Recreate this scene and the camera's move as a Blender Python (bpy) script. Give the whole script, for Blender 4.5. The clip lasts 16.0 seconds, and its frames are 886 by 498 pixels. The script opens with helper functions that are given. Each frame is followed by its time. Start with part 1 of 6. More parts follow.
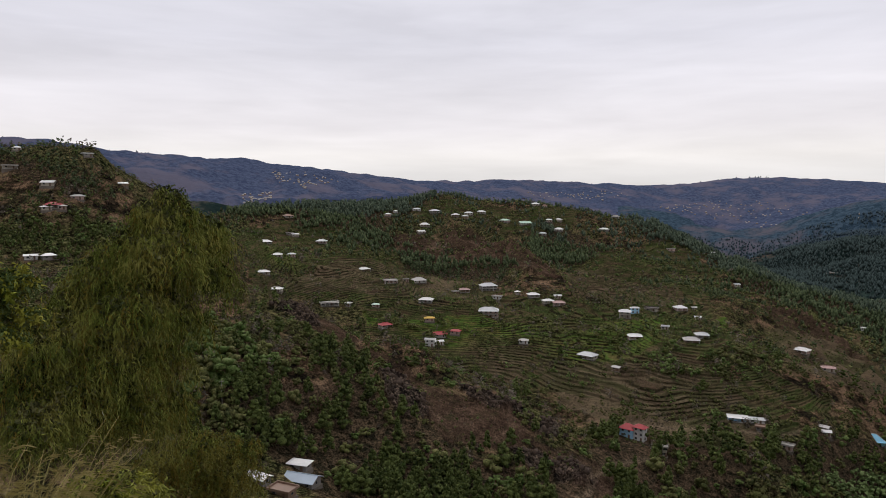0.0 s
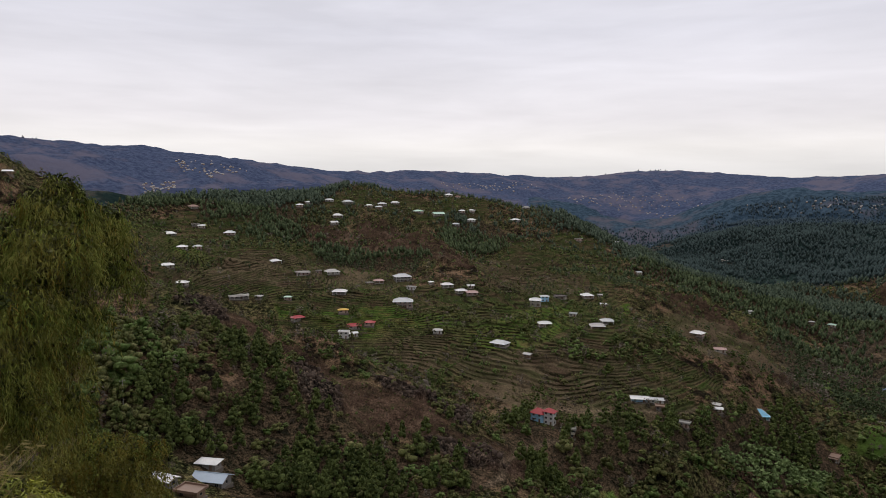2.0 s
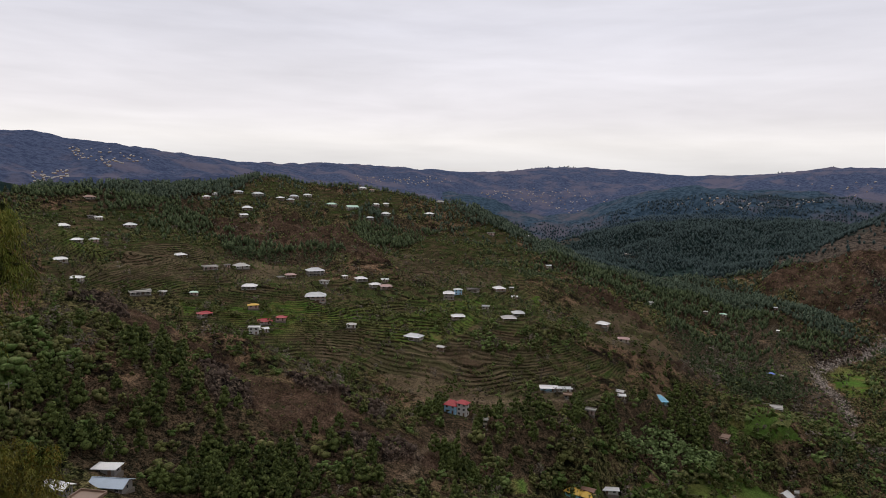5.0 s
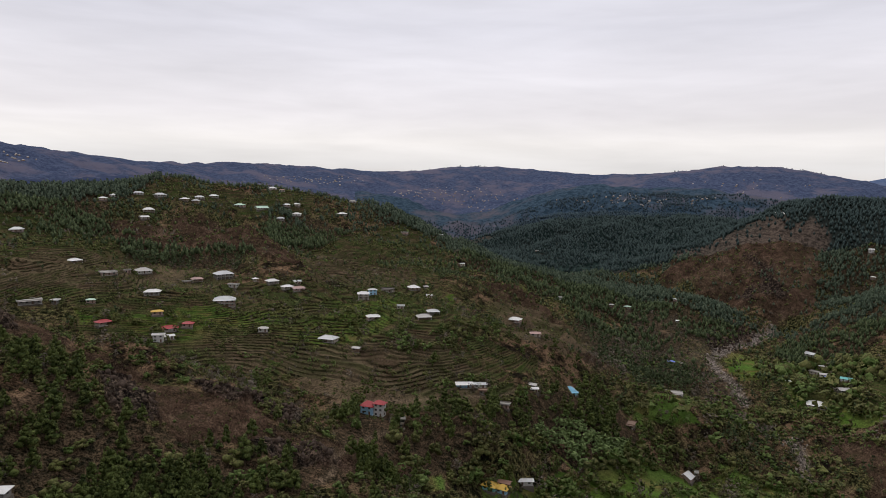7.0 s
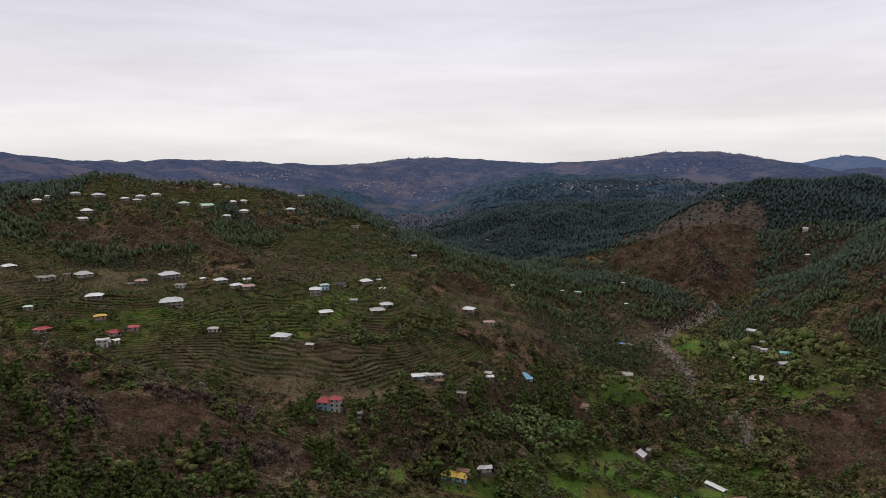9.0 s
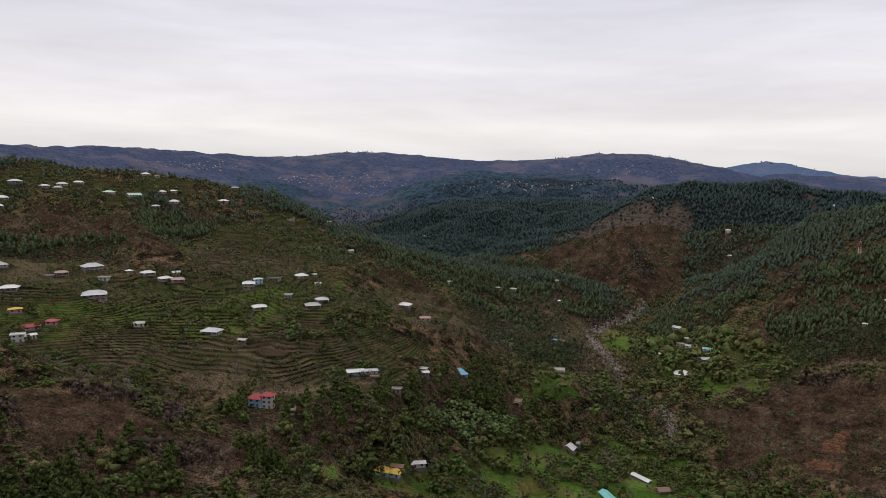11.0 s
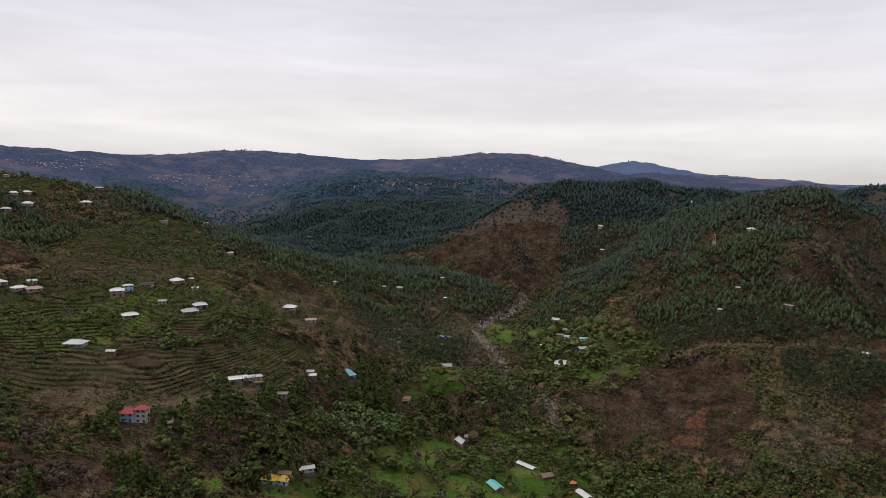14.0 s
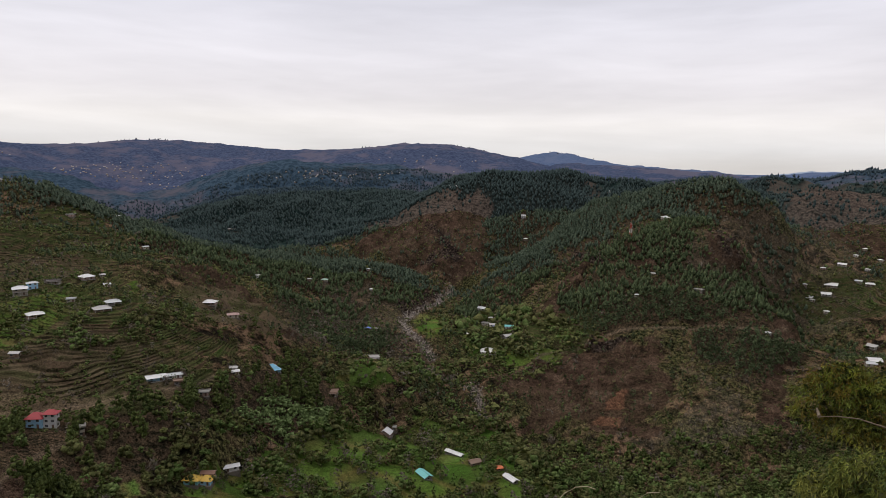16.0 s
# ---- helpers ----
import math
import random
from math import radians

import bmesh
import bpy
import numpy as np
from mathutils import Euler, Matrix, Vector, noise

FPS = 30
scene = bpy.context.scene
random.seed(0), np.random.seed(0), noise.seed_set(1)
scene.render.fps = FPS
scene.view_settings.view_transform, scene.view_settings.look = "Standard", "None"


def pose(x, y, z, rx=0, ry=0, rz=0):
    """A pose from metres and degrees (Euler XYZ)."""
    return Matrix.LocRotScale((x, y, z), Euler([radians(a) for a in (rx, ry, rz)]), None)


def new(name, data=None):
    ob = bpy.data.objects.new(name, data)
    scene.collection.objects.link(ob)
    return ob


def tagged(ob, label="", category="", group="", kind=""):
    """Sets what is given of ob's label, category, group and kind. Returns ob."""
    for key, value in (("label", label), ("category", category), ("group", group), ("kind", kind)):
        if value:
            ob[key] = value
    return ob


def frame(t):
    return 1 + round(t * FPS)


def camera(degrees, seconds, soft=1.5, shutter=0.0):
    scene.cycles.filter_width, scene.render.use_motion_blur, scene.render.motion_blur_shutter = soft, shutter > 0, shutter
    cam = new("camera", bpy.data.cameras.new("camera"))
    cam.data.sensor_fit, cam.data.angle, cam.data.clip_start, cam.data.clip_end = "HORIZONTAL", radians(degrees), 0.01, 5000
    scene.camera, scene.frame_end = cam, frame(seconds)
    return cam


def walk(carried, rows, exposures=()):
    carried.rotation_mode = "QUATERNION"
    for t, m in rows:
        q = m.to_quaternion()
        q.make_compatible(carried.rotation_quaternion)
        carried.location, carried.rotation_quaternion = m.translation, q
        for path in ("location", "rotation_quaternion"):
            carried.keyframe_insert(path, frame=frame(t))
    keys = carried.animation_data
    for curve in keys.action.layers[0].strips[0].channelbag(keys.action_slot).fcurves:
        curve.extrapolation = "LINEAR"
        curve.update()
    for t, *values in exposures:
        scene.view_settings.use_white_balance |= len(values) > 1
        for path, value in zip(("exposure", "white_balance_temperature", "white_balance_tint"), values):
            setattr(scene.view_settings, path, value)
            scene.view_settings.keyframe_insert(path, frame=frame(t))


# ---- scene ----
cam = camera(68.15, 16.0, soft=0.5)
EYE = (0.0, 0.0, 1.6)
# seconds, yaw, pitch, roll: a slow turn on the spot
TURNS = (
    (0, 0.00, -4.58, 0.00),
    (0.5, -1.39, -4.92, -0.41),
    (1, -2.97, -5.13, 0.09),
    (1.5, -5.39, -5.12, 0.45),
    (2, -7.55, -5.36, 0.30),
    (2.5, -8.79, -5.30, 0.56),
    (3, -9.55, -5.40, 1.10),
    (3.5, -11.01, -5.63, 1.41),
    (4, -12.23, -5.85, 1.50),
    (6.5, -20.75, -5.60, 0.76),
    (7, -22.64, -5.74, 0.86),
    (7.5, -23.73, -5.98, 0.32),
    (8, -24.58, -6.23, 0.48),
    (8.5, -25.71, -6.31, -0.21),
    (11, -32.40, -6.81, 0.94),
    (11.5, -34.20, -6.51, 1.00),
    (12, -36.03, -6.86, 1.10),
    (12.5, -37.81, -6.59, 0.97),
    (13, -38.85, -6.89, 0.58),
    (13.5, -40.42, -6.93, 0.63),
    (14, -42.45, -6.74, 0.93),
    (14.5, -44.06, -7.12, 0.53),
    (15, -45.55, -7.58, 0.38),
    (15.5, -47.28, -7.35, 0.72),
    (16, -48.98, -7.45, 0.97),
)
walk(cam, [(t, pose(*EYE, 90 + pitch, 0, yaw) @ pose(0, 0, 0, 0, 0, roll)) for t, yaw, pitch, roll in TURNS])

# ---- daylight: a bright overcast ----
world = bpy.data.worlds.new("overcast")
scene.world = world
world.use_nodes = True
wn, wl = world.node_tree.nodes, world.node_tree.links
wn.clear()
w_out, w_bg = wn.new("ShaderNodeOutputWorld"), wn.new("ShaderNodeBackground")
w_sky = wn.new("ShaderNodeTexSky")
w_sky.sky_type, w_sky.sun_disc = "NISHITA", False
w_sky.sun_elevation, w_sky.sun_rotation = radians(48), radians(25)
w_dim = wn.new("ShaderNodeMix")
w_dim.data_type, w_dim.blend_type = "RGBA", "MULTIPLY"
w_dim.inputs[0].default_value = 1.0
w_dim.inputs[7].default_value = (0.10, 0.10, 0.10, 1)
w_tc, w_sep = wn.new("ShaderNodeTexCoord"), wn.new("ShaderNodeSeparateXYZ")
wl.new(w_tc.outputs["Generated"], w_sep.inputs[0])
w_ramp = wn.new("ShaderNodeValToRGB")
for k, (p, c) in enumerate(((0.0, (0.70, 0.67, 0.65)), (0.025, (0.79, 0.772, 0.775)), (0.06, (0.935, 0.895, 0.885)), (0.10, (0.86, 0.822, 0.85)),
                            (0.22, (0.775, 0.762, 0.832)), (0.5, (0.745, 0.745, 0.825)), (1.0, (0.74, 0.74, 0.81)))):
    e = w_ramp.color_ramp.elements[k] if k < 2 else w_ramp.color_ramp.elements.new(p)
    e.position, e.color = p, (*c, 1)
wl.new(w_sep.outputs["Z"], w_ramp.inputs[0])
# the cloud deck: flattened streaks near the horizon, soft billows above
w_map = wn.new("ShaderNodeMapping")
w_map.inputs["Scale"].default_value = (1.0, 1.0, 7.0)
wl.new(w_tc.outputs["Generated"], w_map.inputs[0])
w_n1, w_n2 = wn.new("ShaderNodeTexNoise"), wn.new("ShaderNodeTexNoise")
w_n1.inputs["Scale"].default_value, w_n1.inputs["Detail"].default_value, w_n1.inputs["Distortion"].default_value = 2.6, 7.0, 0.4
w_n2.inputs["Scale"].default_value, w_n2.inputs["Detail"].default_value = 9.0, 5.0
wl.new(w_map.outputs[0], w_n1.inputs["Vector"])
wl.new(w_map.outputs[0], w_n2.inputs["Vector"])
w_add = wn.new("ShaderNodeMath")
w_add.operation = "MULTIPLY_ADD"
w_add.inputs[1].default_value = 0.3
wl.new(w_n2.outputs["Fac"], w_add.inputs[0])
wl.new(w_n1.outputs["Fac"], w_add.inputs[2])
w_rng = wn.new("ShaderNodeMapRange")
for k, val in zip((1, 2, 3, 4), (0.42, 0.88, 0.90, 1.10)):
    w_rng.inputs[k].default_value = val
wl.new(w_add.outputs[0], w_rng.inputs[0])
w_cloud = wn.new("ShaderNodeMix")
w_cloud.data_type, w_cloud.blend_type = "RGBA", "MULTIPLY"
w_cloud.inputs[0].default_value = 1.0
wl.new(w_ramp.outputs[0], w_cloud.inputs[6])
wl.new(w_rng.outputs[0], w_cloud.inputs[7])
w_mix = wn.new("ShaderNodeMix")
w_mix.data_type = "RGBA"
w_mix.inputs[0].default_value = 0.96
wl.new(w_sky.outputs[0], w_dim.inputs[6])
wl.new(w_dim.outputs[2], w_mix.inputs[6])
wl.new(w_cloud.outputs[2], w_mix.inputs[7])
wl.new(w_mix.outputs[2], w_bg.inputs[0])
w_bg.inputs[1].default_value = 1.0
wl.new(w_bg.outputs[0], w_out.inputs[0])

sun_data = bpy.data.lights.new("sun", "SUN")
sun_data.energy, sun_data.angle, sun_data.color = 0.9, radians(20), (1.0, 0.96, 0.9)
sun = new("sun", sun_data)
sun.matrix_world = pose(0, 0, 300, 42, 0, -155)


# ---- materials ----
def mat(name, rough=0.8, metal=0.0, gloss=0.25):
    m = bpy.data.materials.new(name)
    m.use_nodes = True
    b = m.node_tree.nodes["Principled BSDF"]
    b.inputs["Roughness"].default_value, b.inputs["Metallic"].default_value = rough, metal
    b.inputs["Specular IOR Level"].default_value = gloss
    return m, m.node_tree.nodes, m.node_tree.links, b


def noise_tex(m, size, detail=4.0, rough=0.6, vector=None, stretch=None):
    """Noise whose lumps are about size metres wide."""
    n, l = m.node_tree.nodes, m.node_tree.links
    t = n.new("ShaderNodeTexNoise")
    t.inputs["Scale"].default_value, t.inputs["Detail"].default_value, t.inputs["Roughness"].default_value = 1.0 / size, detail, rough
    if vector is None:
        vector = n.new("ShaderNodeNewGeometry").outputs["Position"]
    if stretch:
        mp = n.new("ShaderNodeMapping")
        mp.inputs["Scale"].default_value = stretch
        l.new(vector, mp.inputs[0])
        vector = mp.outputs[0]
    l.new(vector, t.inputs["Vector"])
    return t.outputs["Fac"]


def ramp(m, fac, *stops):
    n, l = m.node_tree.nodes, m.node_tree.links
    r = n.new("ShaderNodeValToRGB")
    for k, (p, c) in enumerate(stops):
        e = r.color_ramp.elements[k] if k < 2 else r.color_ramp.elements.new(p)
        e.position, e.color = p, (*c, 1)
    l.new(fac, r.inputs[0])
    return r.outputs[0]


def blend(m, fac, a, b, how="MIX"):
    n, l = m.node_tree.nodes, m.node_tree.links
    x = n.new("ShaderNodeMix")
    x.data_type, x.blend_type = "RGBA", how
    for sock, val in ((x.inputs[0], fac), (x.inputs[6], a), (x.inputs[7], b)):
        if isinstance(val, (int, float)):
            sock.default_value = val
        elif isinstance(val, tuple):
            sock.default_value = (*val, 1)
        else:
            l.new(val, sock)
    return x.outputs[2]


def sums(m, how, a, b, c=0.0, clamp=False):
    n, l = m.node_tree.nodes, m.node_tree.links
    x = n.new("ShaderNodeMath")
    x.operation, x.use_clamp = how, clamp
    for sock, val in zip(x.inputs, (a, b, c)):
        if isinstance(val, (int, float)):
            sock.default_value = val
        else:
            l.new(val, sock)
    return x.outputs[0]


def attr(m, name):
    a = m.node_tree.nodes.new("ShaderNodeAttribute")
    a.attribute_name = name
    return a.outputs["Fac"]


def bump(m, b, fac, strength=0.5, distance=0.1):
    x = m.node_tree.nodes.new("ShaderNodeBump")
    x.inputs["Strength"].default_value, x.inputs["Distance"].default_value = strength, distance
    m.node_tree.links.new(fac, x.inputs["Height"])
    m.node_tree.links.new(x.outputs[0], b.inputs["Normal"])


def plain(name, colour, rough=0.7, metal=0.0, wear=0.35, size=0.8, stain=(0.10, 0.09, 0.075)):
    """A painted or plastered surface: fine grain, broad stains, a little relief."""
    m, n, l, b = mat(name, rough, metal, 0.06 if rough > 0.6 else 0.25)
    fine, broad = noise_tex(m, size * 0.15, 5), noise_tex(m, size * 3, 4)
    c = blend(m, fine, tuple(0.82 * v for v in colour), tuple(min(1, 1.12 * v) for v in colour))
    worn = ramp(m, broad, (0.45, (0, 0, 0)), (0.75, (1, 1, 1)))
    c = blend(m, sums(m, "MULTIPLY", worn, wear), c, stain)
    l.new(c, b.inputs["Base Color"])
    bump(m, b, fine, 0.3, 0.01)
    return m


def leafy(name, dark, light, tip, rough=0.65, grain=True):
    """Leaves: a tint for each plant, darker inside its crown as painted shade, finer mottling within it."""
    m, n, l, b = mat(name, rough, 0.0, 0.03)
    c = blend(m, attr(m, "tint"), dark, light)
    c = blend(m, ramp(m, noise_tex(m, 1.8, 4, 0.7), (0.43, (0, 0, 0)), (0.64, (0.8, 0.8, 0.8))), c, tip)
    if not grain:
        l.new(c, b.inputs["Base Color"])
        return m
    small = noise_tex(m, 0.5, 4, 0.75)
    # Hollows of the leaf relief are coloured dark, painting shade between leaves.
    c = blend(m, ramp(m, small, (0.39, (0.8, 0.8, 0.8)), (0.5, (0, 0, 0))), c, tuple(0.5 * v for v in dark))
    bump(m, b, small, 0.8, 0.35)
    l.new(c, b.inputs["Base Color"])
    return m


MAT = {}
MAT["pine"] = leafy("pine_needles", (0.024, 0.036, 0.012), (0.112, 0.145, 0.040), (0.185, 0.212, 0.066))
# Needles of the further belts, with distance haze mixed into the colour.
MAT["mid_pine"] = leafy("mid_haze_needles", (0.028, 0.044, 0.022), (0.100, 0.134, 0.062), (0.164, 0.192, 0.088))
MAT["haze_pine"] = leafy("haze_grey_green_needles", (0.034, 0.053, 0.039), (0.108, 0.142, 0.092), (0.164, 0.196, 0.122))
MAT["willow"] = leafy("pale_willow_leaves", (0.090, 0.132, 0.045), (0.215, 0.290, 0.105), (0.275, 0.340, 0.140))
# Middle-ridge needles are bluer still, from the same painted haze.
MAT["far_pine"] = leafy("distant_haze_needles", (0.028, 0.044, 0.043), (0.063, 0.087, 0.080), (0.080, 0.108, 0.097))
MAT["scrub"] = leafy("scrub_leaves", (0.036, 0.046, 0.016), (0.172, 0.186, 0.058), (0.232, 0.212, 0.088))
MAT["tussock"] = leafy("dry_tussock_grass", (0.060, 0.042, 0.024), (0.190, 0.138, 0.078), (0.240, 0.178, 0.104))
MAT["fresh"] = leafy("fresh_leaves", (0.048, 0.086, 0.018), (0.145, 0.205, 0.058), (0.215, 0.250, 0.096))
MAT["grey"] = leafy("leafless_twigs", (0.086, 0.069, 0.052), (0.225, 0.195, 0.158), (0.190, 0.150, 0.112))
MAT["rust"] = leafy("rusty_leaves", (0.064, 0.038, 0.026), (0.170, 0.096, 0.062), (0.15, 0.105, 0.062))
MAT["gum"] = leafy("drooping_leaves", (0.046, 0.066, 0.012), (0.232, 0.272, 0.050), (0.33, 0.310, 0.080), grain=False)
MAT["gum_brown"] = leafy("browned_leaves", (0.101, 0.074, 0.012), (0.262, 0.190, 0.038), (0.226, 0.202, 0.042), grain=False)
MAT["bush"] = leafy("bush_leaves", (0.083, 0.113, 0.012), (0.286, 0.309, 0.036), (0.357, 0.333, 0.060), grain=False)
MAT["straw"] = leafy("dry_grass", (0.130, 0.104, 0.026), (0.338, 0.280, 0.098), (0.442, 0.364, 0.156), grain=False)
MAT["straw_stem"] = plain("dry_stem", (0.40, 0.33, 0.21), 0.7, 0, 0.3, 0.2)
MAT["bark"] = plain("bark", (0.10, 0.075, 0.055), 0.9, 0, 0.5, 0.4, (0.05, 0.045, 0.035))
MAT["pale_bark"] = plain("pale_bark", (0.22, 0.17, 0.12), 0.85, 0, 0.5, 0.3, (0.11, 0.08, 0.055))
MAT["rock"] = plain("rock", (0.092, 0.066, 0.050), 0.9, 0, 0.9, 0.8, (0.016, 0.012, 0.010))
MAT["river_stone"] = plain("river_stone", (0.36, 0.31, 0.27), 0.85, 0, 0.4, 2.0, (0.14, 0.12, 0.10))
WALLS = {"cream": (0.44, 0.39, 0.32), "white": (0.60, 0.58, 0.55), "grey": (0.25, 0.23, 0.21), "mud": (0.24, 0.17, 0.12),
         "blue": (0.38, 0.62, 0.80), "pink": (0.44, 0.31, 0.27), "aqua": (0.32, 0.62, 0.66)}
ROOFS = {"white": (0.80, 0.78, 0.74), "dull": (0.52, 0.49, 0.45), "grey": (0.64, 0.64, 0.62), "red": (0.40, 0.050, 0.055), "rust": (0.30, 0.17, 0.12),
         "yellow": (0.74, 0.47, 0.09), "blue": (0.28, 0.60, 0.78), "teal": (0.22, 0.58, 0.55), "concrete": (0.40, 0.37, 0.33),
         "steel": (0.40, 0.47, 0.54), "dark": (0.12, 0.10, 0.085), "pale_green": (0.50, 0.66, 0.52), "brown": (0.26, 0.17, 0.12),
         "indigo": (0.22, 0.30, 0.72), "orange": (0.72, 0.20, 0.08), "pink": (0.50, 0.33, 0.29)}
for k, c in WALLS.items():
    MAT["wall_" + k] = plain(k + "_plaster", c, 0.9, 0, 0.35, 1.6, tuple(0.45 * v for v in c))
for k, c in ROOFS.items():
    MAT["roof_" + k] = plain(k + "_sheet_roof", c, 0.45, 0, 0.3, 2.0, tuple(0.5 * v + 0.02 for v in c))
MAT["stone_plinth"] = plain("dry_stone", (0.20, 0.17, 0.14), 0.95, 0, 0.6, 0.8, (0.07, 0.06, 0.05))
MAT["pane"] = plain("dark_glass", (0.03, 0.035, 0.04), 0.12, 0, 0.1, 1.0)
MAT["door"] = plain("painted_door", (0.16, 0.10, 0.07), 0.6, 0, 0.3, 0.6)
MAT["frame"] = plain("window_frame_paint", (0.42, 0.38, 0.33), 0.6, 0, 0.3, 0.6)
MAT["mast_red"] = plain("red_mast_paint", (0.50, 0.09, 0.06), 0.5, 0, 0.3, 0.6)
MAT["mast_white"] = plain("white_mast_paint", (0.70, 0.66, 0.62), 0.5, 0, 0.3, 0.6)
MAT["pole"] = plain("weathered_pole", (0.28, 0.26, 0.23), 0.8, 0, 0.3, 0.4)


def land_material():
    m, n, l, b = mat("hillside", 1.0, 0.0, 0.0)
    fine, mid, broad = noise_tex(m, 2.6, 6, 0.75), noise_tex(m, 11, 6, 0.7), noise_tex(m, 60, 5)
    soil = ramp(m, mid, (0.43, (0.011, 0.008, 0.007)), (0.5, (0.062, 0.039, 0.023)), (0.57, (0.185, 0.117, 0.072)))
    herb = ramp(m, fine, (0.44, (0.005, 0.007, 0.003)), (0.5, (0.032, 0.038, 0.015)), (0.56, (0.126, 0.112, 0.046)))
    c = blend(m, ramp(m, broad, (0.42, (0.1, 0.1, 0.1)), (0.58, (0.85, 0.85, 0.85))), soil, herb)
    litter = ramp(m, fine, (0.42, (0.016, 0.016, 0.010)), (0.58, (0.091, 0.060, 0.038)))
    c = blend(m, sums(m, "MULTIPLY", attr(m, "pine"), 0.85), c, litter)
    stony = sums(m, "MULTIPLY_ADD", noise_tex(m, 22, 6, 0.72), 0.6, sums(m, "MULTIPLY", fine, 0.4))
    earth = ramp(m, stony, (0.40, (0.020, 0.014, 0.010)), (0.47, (0.046, 0.028, 0.019)), (0.53, (0.068, 0.042, 0.029)), (0.61, (0.118, 0.079, 0.055)))
    earth = blend(m, ramp(m, noise_tex(m, 7, 5, 0.7), (0.56, (0, 0, 0)), (0.64, (0.7, 0.7, 0.7))), earth, (0.030, 0.032, 0.014))
    c = blend(m, sums(m, "MULTIPLY", attr(m, "dry"), 0.22), c, ramp(m, stony, (0.42, (0.046, 0.042, 0.026)), (0.5, (0.112, 0.094, 0.064)), (0.58, (0.190, 0.155, 0.110))))
    earth = blend(m, sums(m, "MULTIPLY", attr(m, "clay"), 0.8), earth, ramp(m, fine, (0.42, (0.085, 0.040, 0.024)), (0.58, (0.185, 0.088, 0.052))))
    c = blend(m, sums(m, "MULTIPLY", attr(m, "bare"), 0.85), c, earth)
    # each terrace has its own crop; narrow stone banks part them
    level = attr(m, "level")
    bench = sums(m, "FLOOR", level, 0.0)
    shift = n.new("ShaderNodeCombineXYZ")
    l.new(sums(m, "MULTIPLY", bench, 5.1), shift.inputs[0])
    l.new(sums(m, "MULTIPLY", bench, 3.7), shift.inputs[1])
    plot = n.new("ShaderNodeVectorMath")
    plot.operation = "MULTIPLY_ADD"
    plot.inputs[1].default_value = (0.03, 0.03, 0.0)
    l.new(n.new("ShaderNodeNewGeometry").outputs["Position"], plot.inputs[0])
    l.new(shift.outputs[0], plot.inputs[2])
    crop = n.new("ShaderNodeMapRange")
    for k, val in zip((1, 2, 3, 4), (0.32, 0.68, 0.0, 1.0)):
        crop.inputs[k].default_value = val
    l.new(noise_tex(m, 1.0, 1.0, 0.5, plot.outputs[0]), crop.inputs[0])
    strip = blend(m, attr(m, "terrace"), attr(m, "strip"), crop.outputs[0])
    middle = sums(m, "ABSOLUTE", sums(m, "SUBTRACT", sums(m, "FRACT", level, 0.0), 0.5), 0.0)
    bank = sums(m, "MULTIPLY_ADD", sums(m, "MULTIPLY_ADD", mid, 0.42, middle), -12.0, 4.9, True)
    grass = ramp(m, strip, (0.0, (0.056, 0.128, 0.018)), (0.36, (0.068, 0.104, 0.022)), (0.48, (0.135, 0.116, 0.036)), (0.6, (0.082, 0.150, 0.024)), (1.0, (0.140, 0.116, 0.044)))
    grass = blend(m, ramp(m, fine, (0.44, (0.45, 0.45, 0.45)), (0.54, (0, 0, 0))), grass, (0.030, 0.036, 0.010))
    c = blend(m, attr(m, "field"), c, grass)
    mown = ramp(m, attr(m, "strip"), (0.0, (0.085, 0.170, 0.030)), (0.4, (0.100, 0.145, 0.034)), (0.5, (0.170, 0.150, 0.052)), (0.6, (0.098, 0.180, 0.034)), (1.0, (0.165, 0.140, 0.052)))
    c = blend(m, sums(m, "MULTIPLY", attr(m, "meadow"), 0.85), c, blend(m, ramp(m, fine, (0.42, (0.5, 0.5, 0.5)), (0.54, (0, 0, 0))), mown, (0.055, 0.066, 0.018)))
    dry = ramp(m, strip, (0.0, (0.074, 0.050, 0.029)), (0.36, (0.034, 0.050, 0.015)), (0.5, (0.050, 0.064, 0.020)), (0.66, (0.104, 0.074, 0.042)), (1.0, (0.040, 0.068, 0.015)))
    only = sums(m, "SUBTRACT", attr(m, "terrace"), attr(m, "field"), 0, True)
    c = blend(m, sums(m, "MULTIPLY", only, 0.85), c, dry)
    ploughed = ramp(m, strip, (0.0, (0.072, 0.048, 0.031)), (0.4, (0.130, 0.098, 0.059)), (0.55, (0.056, 0.056, 0.024)), (1.0, (0.098, 0.066, 0.043)))
    c = blend(m, sums(m, "MULTIPLY", attr(m, "brown"), 0.9), c, blend(m, ramp(m, mid, (0.50, (0, 0, 0)), (0.62, (0.7, 0.7, 0.7))), ploughed, (0.042, 0.036, 0.019)))
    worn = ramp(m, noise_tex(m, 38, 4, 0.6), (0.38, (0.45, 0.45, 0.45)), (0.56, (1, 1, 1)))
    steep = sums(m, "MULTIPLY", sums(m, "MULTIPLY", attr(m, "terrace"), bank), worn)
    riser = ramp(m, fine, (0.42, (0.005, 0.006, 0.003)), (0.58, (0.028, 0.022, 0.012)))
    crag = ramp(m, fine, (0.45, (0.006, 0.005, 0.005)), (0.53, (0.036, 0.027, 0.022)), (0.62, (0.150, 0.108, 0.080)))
    c = blend(m, sums(m, "MULTIPLY", attr(m, "rock"), 0.85), c, crag)
